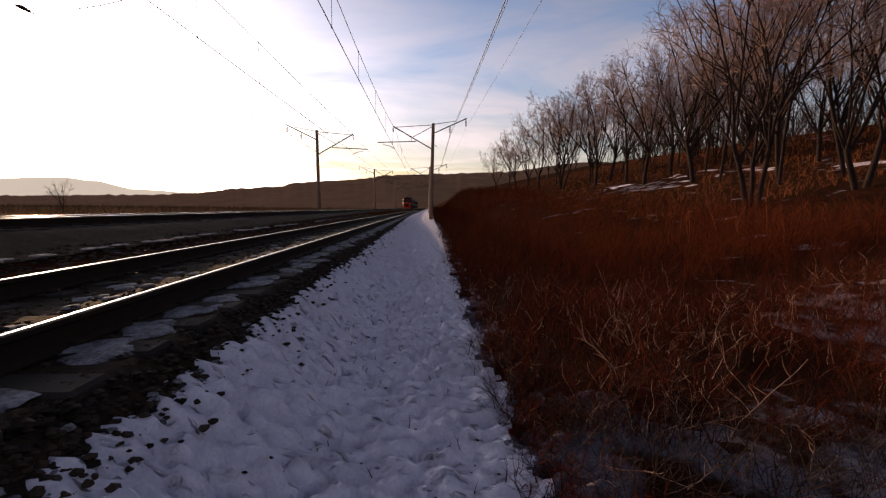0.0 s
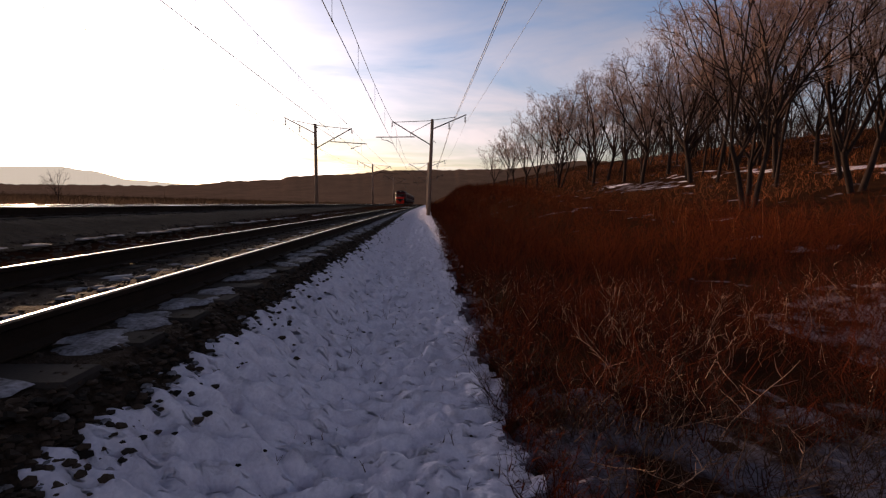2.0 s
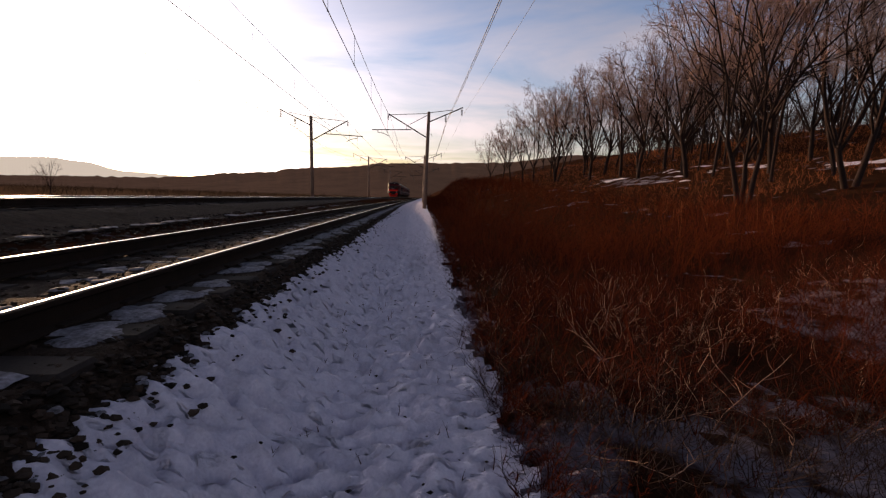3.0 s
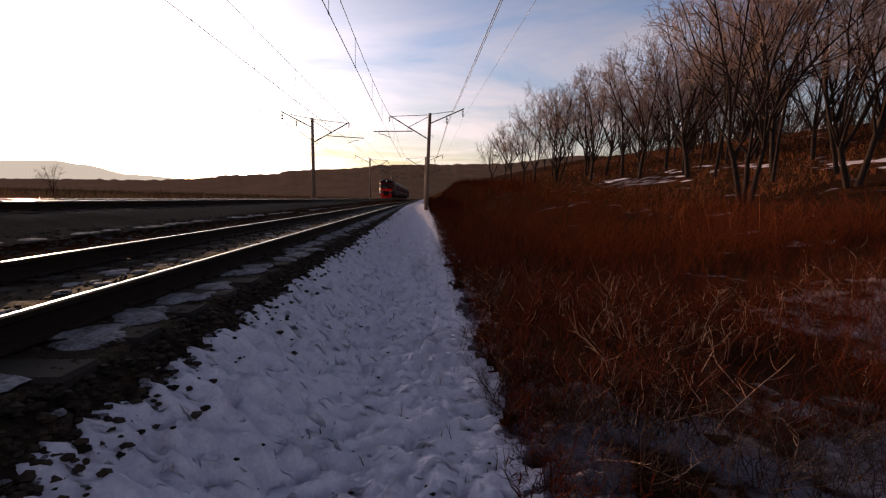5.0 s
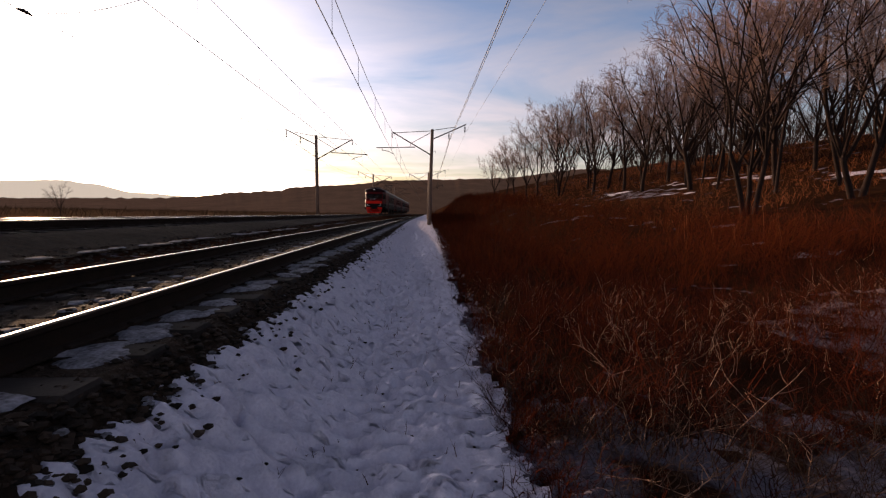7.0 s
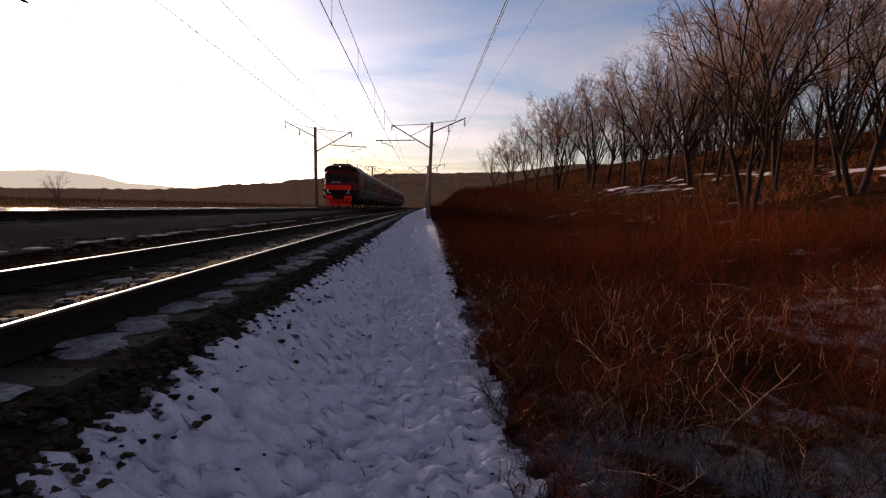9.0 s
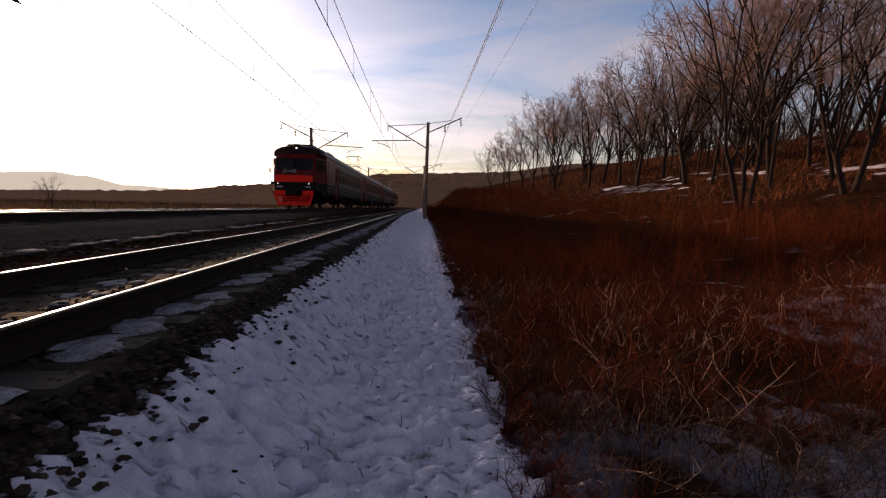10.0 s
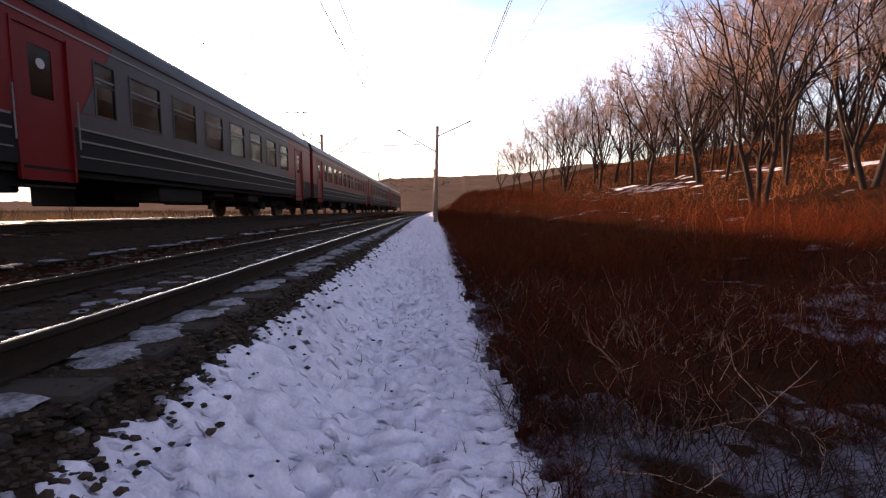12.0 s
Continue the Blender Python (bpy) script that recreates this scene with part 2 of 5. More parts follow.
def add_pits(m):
    """Trodden snow: sharp little footholes at two sizes, some painted soil-dark to deepen their shade."""
    nt = m.node_tree
    b = nt.nodes["Principled BSDF"]
    colour = b.inputs["Base Color"].links[0].from_socket
    bump = b.inputs["Normal"].links[0].from_node
    tc = nt.nodes.new("ShaderNodeTexCoord")
    warp = nt.nodes.new("ShaderNodeTexNoise")
    warp.inputs["Scale"].default_value = 7
    nt.links.new(tc.outputs["Object"], warp.inputs["Vector"])
    off = nt.nodes.new("ShaderNodeVectorMath")
    off.operation = "MULTIPLY_ADD"
    off.inputs[1].default_value = (0.10, 0.10, 0.0)
    nt.links.new(warp.outputs["Color"], off.inputs[0])
    nt.links.new(tc.outputs["Object"], off.inputs[2])
    height = None
    for scale, rim, depth in ((8.0, 0.34, 1.0), (15.0, 0.36, 0.55)):
        mp = nt.nodes.new("ShaderNodeMapping")
        mp.inputs["Scale"].default_value = (0.48, 1.45, 0.0)
        nt.links.new(off.outputs[0], mp.inputs["Vector"])
        vo = nt.nodes.new("ShaderNodeTexVoronoi")
        vo.inputs["Scale"].default_value = scale
        nt.links.new(mp.outputs[0], vo.inputs["Vector"])
        sep = nt.nodes.new("ShaderNodeSeparateColor")
        nt.links.new(vo.outputs["Color"], sep.inputs[0])
        wide = nt.nodes.new("ShaderNodeMath")          # each hole has its own width
        wide.operation = "MULTIPLY_ADD"
        wide.inputs[1].default_value, wide.inputs[2].default_value = rim, 0.04
        nt.links.new(sep.outputs[0], wide.inputs[0])
        r = nt.nodes.new("ShaderNodeMapRange")
        r.interpolation_type = "SMOOTHSTEP"
        r.inputs["To Min"].default_value, r.inputs["To Max"].default_value = 0.0, depth
        nt.links.new(vo.outputs["Distance"], r.inputs["Value"])
        nt.links.new(wide.outputs[0], r.inputs["From Max"])
        if height is None:
            height, first, size = r.outputs["Result"], vo.outputs["Distance"], sep.outputs[1]
        else:
            a = nt.nodes.new("ShaderNodeMath")
            nt.links.new(height, a.inputs[0])
            nt.links.new(r.outputs["Result"], a.inputs[1])
            height = a.outputs[0]
    pit = nt.nodes.new("ShaderNodeBump")
    pit.inputs["Strength"].default_value, pit.inputs["Distance"].default_value = 0.9, 0.06
    nt.links.new(height, pit.inputs["Height"])
    nt.links.new(pit.outputs[0], bump.inputs["Normal"])
    soil_shade = nt.nodes.new("ShaderNodeMath")              # soil tone in some of the holes, doubling as their shade
    soil_shade.operation = "MULTIPLY"
    soil_shade.inputs[1].default_value = 0.36
    nt.links.new(size, soil_shade.inputs[0])
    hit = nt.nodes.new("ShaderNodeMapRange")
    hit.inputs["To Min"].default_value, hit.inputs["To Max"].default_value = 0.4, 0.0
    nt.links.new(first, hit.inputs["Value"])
    nt.links.new(soil_shade.outputs[0], hit.inputs["From Max"])
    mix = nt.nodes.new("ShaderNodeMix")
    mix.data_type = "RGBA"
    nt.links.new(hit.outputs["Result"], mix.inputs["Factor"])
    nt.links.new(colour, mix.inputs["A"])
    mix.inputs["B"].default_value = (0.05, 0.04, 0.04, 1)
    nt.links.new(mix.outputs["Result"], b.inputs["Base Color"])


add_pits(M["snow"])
M["snowy_litter"] = material("dead_grass_litter_under_snow", (0.045, 0.020, 0.011), (0.014, 0.007, 0.005), spec=0.0, rough=0.95, scale=2, fine=40, bump=0.8, depth=0.04)
add_snow_patches(M["litter"], 0.5, 0.63, 0.68)
add_snow_patches(M["snowy_litter"], 1.7, 0.44, 0.56)


def glass_material(name, tone):
    m = bpy.data.materials.new(name)
    m.use_nodes = True
    b = m.node_tree.nodes["Principled BSDF"]
    b.inputs["Base Color"].default_value = (tone, tone * 1.03, tone * 1.03, 1)
    b.inputs["Roughness"].default_value, b.inputs["IOR"].default_value = 0.04, 1.3
    b.inputs["Transmission Weight"].default_value = 1.0
    return m


def lamp_material(name, colour, strength):
    m = bpy.data.materials.new(name)
    m.use_nodes = True
    b = m.node_tree.nodes["Principled BSDF"]
    b.inputs["Emission Color"].default_value = (*colour, 1)
    b.inputs["Emission Strength"].default_value = strength
    return m


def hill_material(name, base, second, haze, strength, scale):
    """Far hills: wooded cover, with emission added for the light that the haze before them scatters."""
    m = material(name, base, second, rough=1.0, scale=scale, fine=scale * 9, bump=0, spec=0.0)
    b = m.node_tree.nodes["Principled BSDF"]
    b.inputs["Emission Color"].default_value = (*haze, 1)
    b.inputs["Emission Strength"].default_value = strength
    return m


M["glass"] = glass_material("dusty_window_glass", 0.16)
M["screen"] = glass_material("cab_windscreen_glass", 0.62)
M["headlamp"] = lamp_material("lit_headlamp", (1.0, 0.93, 0.82), 3.0)
M["dim"] = lamp_material("lit_buffer_lamp", (1.0, 0.75, 0.65), 1.0)
# both hills glow faintly: the haze is put into their material
M["hill_far"] = hill_material("far_hill_haze_glow", (0.20, 0.17, 0.15), (0.16, 0.13, 0.11), (1.0, 0.91, 0.74), 0.56, 0.004)
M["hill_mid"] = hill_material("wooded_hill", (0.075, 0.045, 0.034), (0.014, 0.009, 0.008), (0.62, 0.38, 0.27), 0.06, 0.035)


# ---- mesh helpers ----
def mesh_of(name, verts, faces, mats, smooth=False, index=None):
    me = bpy.data.meshes.new(name)
    me.from_pydata(verts, [], faces)
    for m in mats if isinstance(mats, (list, tuple)) else [mats]:
        me.materials.append(m)
    if index is not None:
        me.polygons.foreach_set("material_index", index)
    if smooth:
        me.polygons.foreach_set("use_smooth", [True] * len(me.polygons))
    me.update()
    return me


def thing(name, label, category, m=None, group="", kind=""):
    ob = tagged(new(name), label, category, group, kind)
    if m is not None:
        ob.matrix_basis = m
    return ob


def part(name, geom, mat, parent, label="", smooth=False):
    """geom: (verts, faces); links it as one mesh object under parent."""
    ob = new(name, mesh_of(name, geom[0], geom[1], mat, smooth))
    ob.parent = parent
    return tagged(ob, label) if label else ob


def box(x0, x1, y0, y1, z0, z1, b=0.0):
    """A box, its edges bevelled by b."""
    if not b:
        v = [(x, y, z) for z in (z0, z1) for y in (y0, y1) for x in (x0, x1)]
        return v, [(0, 2, 3, 1), (4, 5, 7, 6), (0, 1, 5, 4), (2, 6, 7, 3), (0, 4, 6, 2), (1, 3, 7, 5)]
    bm = bmesh.new()
    bmesh.ops.create_cube(bm, size=1.0)
    for q in bm.verts:
        q.co = ((x0 + x1) / 2 + q.co.x * (x1 - x0), (y0 + y1) / 2 + q.co.y * (y1 - y0), (z0 + z1) / 2 + q.co.z * (z1 - z0))
    bmesh.ops.bevel(bm, geom=bm.edges[:], offset=b, segments=1, affect="EDGES")
    v = [tuple(q.co) for q in bm.verts]
    bm.verts.index_update()
    f = [tuple(q.index for q in g.verts) for g in bm.faces]
    bm.free()
    return v, f


def join(*geoms):
    v, f = [], []
    for gv, gf in geoms:
        n = len(v)
        v += gv
        f += [tuple(i + n for i in q) for q in gf]
    return v, f


def moved(geom, m):
    return [tuple(m @ Vector(p)) for p in geom[0]], geom[1]


def tube(pts, radii, sides=6, caps=True):
    """A round bar along a line of points."""
    pts = [Vector(p) for p in pts]
    if not isinstance(radii, (list, tuple)):
        radii = [radii] * len(pts)
    v, f = [], []
    for i, p in enumerate(pts):
        d = (pts[min(i + 1, len(pts) - 1)] - pts[max(i - 1, 0)]).normalized()
        a = d.cross(Vector((0, 0, 1)) if abs(d.z) < 0.9 else Vector((1, 0, 0))).normalized()
        c = d.cross(a)
        for k in range(sides):
            w = 2 * math.pi * k / sides
            v.append(tuple(p + (a * math.cos(w) + c * math.sin(w)) * radii[i]))
    for i in range(len(pts) - 1):
        for k in range(sides):
            q = (k + 1) % sides
            f.append((i * sides + k, i * sides + q, (i + 1) * sides + q, (i + 1) * sides + k))
    if caps:
        f.append(tuple(range(sides))[::-1])
        f.append(tuple(range((len(pts) - 1) * sides, len(pts) * sides)))
    return v, f


def disc(x0, x1, y, z, r, n=20):
    """A wheel-like cylinder across x."""
    return tube([(x0, y, z), (x1, y, z)], r, n)


def sweep(profile, ys, at):
    """Profile (x, z) carried along y; at(y) gives the shift (x, z)."""
    v, f, n = [], [], len(profile)
    for y in ys:
        dx, dz = at(y)
        v += [(x + dx, y, z + dz) for x, z in profile]
    for i in range(len(ys) - 1):
        for k in range(n - 1):
            f.append((i * n + k, i * n + k + 1, (i + 1) * n + k + 1, (i + 1) * n + k))
    return v, f


# ---- the plan: tracks run ahead (+y), the camera stands on the path at their side ----
NEAR_X, FAR_X = -2.95, -8.2          # centre lines of the two tracks
NEAR_Z, FAR_Z = 0.85, 1.28           # rail tops
GAUGE = 1.52


def bend(y):
    """Sideways shift of the line, which bends gently to the right far off."""
    d = y - 40.0
    return 0.008 * (math.sqrt(d * d + 225) + d)


def smooth(a, b, x):
    t = min(1.0, max(0.0, (x - a) / (b - a)))
    return t * t * (3 - 2 * t)


def ground_z(x, y):
    """Height of the bare ground: field, raised track bed, path, brushy slope."""
    x = x - bend(y)
    z = 0.0
    z += 0.45 * smooth(8, 60, y) * smooth(3.0, 0.5, x)                       # the path climbs a little
    z += (0.50 - 0.3 * smooth(10, 60, y)) * smooth(-0.45, -1.55, x)          # shoulder of the near track
    z += 0.14 * smooth(-3.0, -4.6, x)
    z += 0.26 * smooth(-5.0, -6.8, x)                                        # the far track lies higher
    z -= 0.5 * smooth(-11.5, -16, x)
    if x > 1.0:
        z -= 0.15 * smooth(1.0, 3.0, x) * smooth(9, 5, x)
        z += 0.9 * smooth(5, 14, x) + 0.22 * max(0, x - 13) - 0.12 * max(0, x - 60)
        z += 0.045 * max(0, min(y, 160) - 15) * smooth(3, 14, x)
    if x < -40:
        z += 0.004 * (-x - 40)
    return z


# ---- ground: one sheet to the horizon, finer where it is near ----
def ground():
    xs = sorted(set([round(-1.9 + 0.025 * i, 3) for i in range(124)] + [-4000, -2000, -900, -400, -200, -120, -80, -55, -40, -30, -24, -20, -17, -15,
        -13.5, -12, -11, -10, -9, -8, -7, -6, -5.4, -4.8, -4.2, -3.6, -3, -2.4] + [1.25 + 0.1 * i for i in range(24)] + [3.8 + 0.3 * i for i in range(36)]
        + [14.6 + 0.6 * i for i in range(28)] + [31.5, 38, 48, 60, 80, 120, 200, 400, 900, 2000, 4000]))
    ys, y, s = [-400, -120, -40, -15, -6, -2, 0.0], 0.9, 0.025
    while y < 4200:
        ys.append(y)
        s *= 1.0072
        y += s * (1 if y < 70 else 2.5)
    verts, faces, idx = [], [], []
    for y in ys:
        for x in xs:
            z = ground_z(x, y) if abs(x) < 300 else ground_z(math.copysign(300, x), y)
            u = x - bend(y)
            if -2.2 < u < 1.3 and 0 < y < 70:
                # trodden snow: humps and old footprints
                w = smooth(-1.75, -1.2, u)
                k = Vector((u * 5.2, y * 11.5, 0))
                dist, cell = noise.voronoi(Vector((u * 5.2, y * 10.5, 5.0)))
                keen = 0.35 + 0.65 * abs(noise.noise(cell[0] * 3.7)) * 2
                rise = 0.105 * noise.noise(k) + 0.055 * noise.noise(k * 2.1) - 0.13 * keen * (1 + 0.5 * smooth(0.0, -0.8, u)) * max(0.0, 1 - dist[0] / 0.42) ** 0.7
                z += w * (rise + 0.03 * noise.noise(k * 0.35)) * (1 - 0.4 * smooth(0.05, 0.45, u))
            elif u >= 1.3 and y < 90:
                z += 0.10 * noise.noise(Vector((x * 0.7, y * 0.7, 3)))
            verts.append((x, y, z))
    n = len(xs)
    for j in range(len(ys) - 1):
        for i in range(n - 1):
            faces.append((j * n + i, j * n + i + 1, (j + 1) * n + i + 1, (j + 1) * n + i))
            xm, ym = (xs[i] + xs[i + 1]) / 2, (ys[j] + ys[j + 1]) / 2
            u = xm - bend(ym)
            wob = 0.12 * noise.noise(Vector((ym * 1.3, 7, 0))) + 0.08 * noise.noise(Vector((ym * 4, 3, 0))) + 0.10 * noise.noise(Vector((xm * 11, ym * 11, 8)))
            edge = 0.62 + 0.35 * smooth(5, 25, ym) + wob * 1.3
            snow = -1.9 < u < edge
            kind = 0 if snow else (1 if u > -12 else 2)
            lit = noise.noise(Vector((xm * 0.5, ym * 0.3, 1))) + 0.6 * noise.noise(Vector((xm * 1.3, ym * 0.9, 2)))
            if kind == 1 and (((xm - 20.5) / 3.2) ** 2 + ((ym - 39) / 6.0) ** 2 < 0.45 + lit or (24 < xm < 28.5 and 20 < ym < 44 and lit > 0.35)):
                kind = 0 if lit > 0.42 else 3     # snow left in the open under the trees
            elif kind == 1 and edge <= u < edge + 0.3 and ym < 40:
                kind = 3
            elif kind == 1 and ((u - 7.4) / 1.6) ** 2 + ((ym - 6.7) / 1.0) ** 2 < 0.5 + lit:
                kind = 3
            elif kind == 1 and edge <= u < 9.0 and 0.8 < ym < 6.5 and (ym < 3.0 + 1.0 * noise.noise(Vector((u * 0.9, ym * 0.5, 6))) + 0.8 * noise.noise(Vector((u * 3, ym * 3, 6))) or u > 5.0):
                kind = 3
            idx.append(kind)
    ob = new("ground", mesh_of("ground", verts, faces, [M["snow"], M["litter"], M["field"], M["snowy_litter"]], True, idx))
    tagged(ob, "trodden snow path between ballast and brown winter scrub", "ground", kind="structure")


ground()


# ---- far hills ----
def ridge(name, label, mat, dist, heights, base, jag, seed, depth):
    """A wooded ridge: heights are (bearing tangent, height over the lens per metre of distance)."""
    v, f, n = [], [], 700
    a0, a1 = heights[0][0], heights[-1][0]
    for i in range(n + 1):
        a = a0 + (a1 - a0) * i / n
        for (p, hp), (q, hq) in zip(heights, heights[1:]):
            if p <= a <= q:
                h = hp + (hq - hp) * smooth(p, q, a)
        h += jag * (noise.noise(Vector((a * 60, seed, 0))) * 0.6 + noise.noise(Vector((a * 420, seed, 4))) * 0.7)
        for k in range(7):
            u = k / 6
            d = dist + depth * (u - 1)
            bulge = math.sin(u * math.pi / 2) ** 1.3
            wav = 0.12 * h * noise.noise(Vector((a * 9, u * 3, seed))) * (1 - u)
            v.append((a * d, d, EYE + base * d * (1 - bulge) + (h * bulge + wav) * d))
        v.append((a * (dist + depth * 0.4), dist + depth * 0.4, -20))
    for i in range(n):
        for k in range(7):
            f.append((i * 8 + k, (i + 1) * 8 + k, (i + 1) * 8 + k + 1, i * 8 + k + 1))
    tagged(new(name, mesh_of(name, v, f, mat, True)), label, "hill", kind="structure")


ridge("backdrop_far_hill", "pale hill on the horizon with haze put in as a glow", M["hill_far"], 2600,
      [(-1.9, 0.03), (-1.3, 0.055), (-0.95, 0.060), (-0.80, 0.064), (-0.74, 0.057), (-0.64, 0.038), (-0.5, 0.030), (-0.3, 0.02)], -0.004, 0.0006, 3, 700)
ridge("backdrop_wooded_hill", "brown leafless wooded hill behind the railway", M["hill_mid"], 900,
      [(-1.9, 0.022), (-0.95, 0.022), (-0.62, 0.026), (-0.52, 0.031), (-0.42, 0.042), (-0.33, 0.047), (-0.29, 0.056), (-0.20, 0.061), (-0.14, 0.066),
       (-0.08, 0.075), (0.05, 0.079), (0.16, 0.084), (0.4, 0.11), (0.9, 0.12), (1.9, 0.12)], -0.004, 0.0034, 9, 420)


# ---- railway tracks ----
def rail_geom(x0, z_top, y0, y1):
    """Flat-bottomed rail, base, web and head, without the running surface."""
    prof = [(-0.018, -0.0025), (-0.036, -0.007), (-0.038, -0.04), (-0.010, -0.055), (-0.010, -0.150), (-0.072, -0.172), (-0.072, -0.184),
            (0.072, -0.184), (0.072, -0.172), (0.010, -0.150), (0.010, -0.055), (0.038, -0.04), (0.036, -0.007), (0.018, -0.0025)]
    ys = [y0, 0, 20, 40] + [40 + 8 * i for i in range(1, 33)]
    return sweep(prof[::-1], [y for y in ys if y <= y1], lambda y: (x0 + bend(y), z_top))


def railtop_geom(x0, z_top, y0, y1):
    prof = [(-0.0175, -0.002), (-0.011, 0.0), (0.0, 0.001), (0.011, 0.0), (0.0175, -0.002)]
    ys = [y0, 0, 20, 40] + [40 + 8 * i for i in range(1, 33)]
    return sweep(prof, [y for y in ys if y <= y1], lambda y: (x0 + bend(y), z_top))


def bed_geom(cx, top, toe_l, toe_r, drop_l, drop_r, y1):
    """Ballast bed with an uneven crown and shoulders."""
    v, f = [], []
    us = [-2.1 - toe_l, -2.1 - toe_l * 0.5, -1.9, -1.6, -1.3, -0.9, -0.76, -0.5, 0, 0.5, 0.76, 0.9, 1.15, 1.3, 1.45, 1.6, 1.75, 1.9, 2.0 + toe_r * 0.5, 2.1 + toe_r]
    ys, y, s = [-30, -8, -2, 0], 0.4, 0.10
    while y < 330:
        ys.append(y)
        s *= 1.02
        y += s
    n = len(us)
    for y in ys:
        for u in us:
            z = top
            if u < -1.5:
                z -= drop_l * smooth(-1.5, -2.1 - toe_l, u)
            if u > 1.3:
                z -= drop_r * smooth(1.25, 2.1 + toe_r, u)
            z += 0.035 * noise.noise(Vector((u * 5 + cx, y * 5, 0))) if y < 60 else 0
            v.append((cx + u + bend(y), y, z))
    for j in range(len(ys) - 1):
        for i in range(n - 1):
            f.append((j * n + i, j * n + i + 1, (j + 1) * n + i + 1, (j + 1) * n + i))
    return v, f


def sleeper_mesh():
    g = join(box(-1.35, -0.45, -0.13, 0.13, -0.15, 0.0, 0.02), box(0.45, 1.35, -0.13, 0.13, -0.15, 0.0, 0.02), box(-0.46, 0.46, -0.11, 0.11, -0.15, -0.035))
    return mesh_of("sleeper", *g, M["sleeper"])


def fastening_mesh():
    g = []
    for s in (-1, 1):
        for r in (-1, 1):
            g.append(box(s * 0.76 + r * 0.10 - 0.03, s * 0.76 + r * 0.10 + 0.03, -0.05, 0.05, -0.01, 0.035, 0.008))
    return mesh_of("fastening", *join(*g), M["rust"])


def snow_lump(rng, x, y, z, a, b, h):
    """A low uneven pat of snow."""
    v, f, n = [], [], 15
    ph = rng.random() * 90
    for r, lift in ((1.0, -0.015), (0.82, 0.7), (0.4, 1.0)):
        for k in range(n):
            w = 2 * math.pi * k / n
            q = r * (1 + 0.9 * noise.noise(Vector((math.cos(w) * 1.9 + ph, math.sin(w) * 1.9, y))))
            v.append((x + a * q * math.cos(w), y + b * q * math.sin(w), z + h * lift))
    for ring in (0, 1):
        for k in range(n):
            q = (k + 1) % n
            f.append((ring * n + k, ring * n + q, (ring + 1) * n + q, (ring + 1) * n + k))
    f.append(tuple(2 * n + k for k in range(n)))
    return v, f


def stone_geom(rng, x, y, z, r):
    v = []
    for d in ((1, 0, 0), (-1, 0, 0), (0, 1, 0), (0, -1, 0), (0, 0, 1), (0, 0, -1), (0.6, 0.6, 0.5), (-0.6, 0.5, 0.5), (0.5, -0.6, 0.5), (-0.6, -0.6, 0.4)):
        q = r * rng.uniform(0.6, 1.15)
        v.append((x + d[0] * q * 1.25, y + d[1] * q, z + d[2] * q * 0.75))
    f = [(4, 6, 7), (4, 8, 6), (4, 7, 9), (4, 9, 8), (6, 0, 2), (6, 2, 7), (7, 2, 1), (7, 1, 9), (9, 1, 3), (9, 3, 8), (8, 3, 0), (8, 0, 6),
         (5, 2, 0), (5, 1, 2), (5, 3, 1), (5, 0, 3)]
    return v, f


def track(name, label, cx, top_z, toe_l, toe_r, drop_l, drop_r, seed):
    rng = random.Random(seed)
    t = thing(name, label, "railway track", kind="structure")
    bed = part("ballast_bed", bed_geom(cx, top_z - 0.205, toe_l, toe_r, drop_l, drop_r, 330), M["ballast"], t, "dark crushed stone ballast", True)
    for s in (-1, 1):
        r = part("rail", rail_geom(cx + s * (GAUGE / 2 + 0.036), top_z, -40, 296), M["rust"], t, "rusty steel rail with a polished top")
        part("running_surface", railtop_geom(cx + s * (GAUGE / 2 + 0.036), top_z, -40, 296), M["railtop"], r, "bright worn rail head")
    return t, bed, rng


near_track, near_bed, rng_n = track("track_near", "railway track on dark ballast with snow between the sleepers", NEAR_X, NEAR_Z, 0.0, 0.0, 0.16, 0.75, 4)
far_track, far_bed, rng_f = track("track_far", "railway track on a higher dark ballast bed", FAR_X, FAR_Z, 0.6, 0.5, 0.6, 0.34, 5)


# ---- masts with brackets, and the wires ----
def insulator(x, z, s=1.0):
    """A hanging string of three bells."""
    g = [tube([(x, 0, z), (x, 0, z - 0.75 * s)], 0.02, 5)]
    for k in range(4):
        c = z - (0.2 + 0.15 * k) * s
        g.append(tube([(x, 0, c + 0.06 * s), (x, 0, c), (x, 0, c - 0.03 * s)], [0.05 * s, 0.13 * s, 0.06 * s], 8))
    return join(*g)


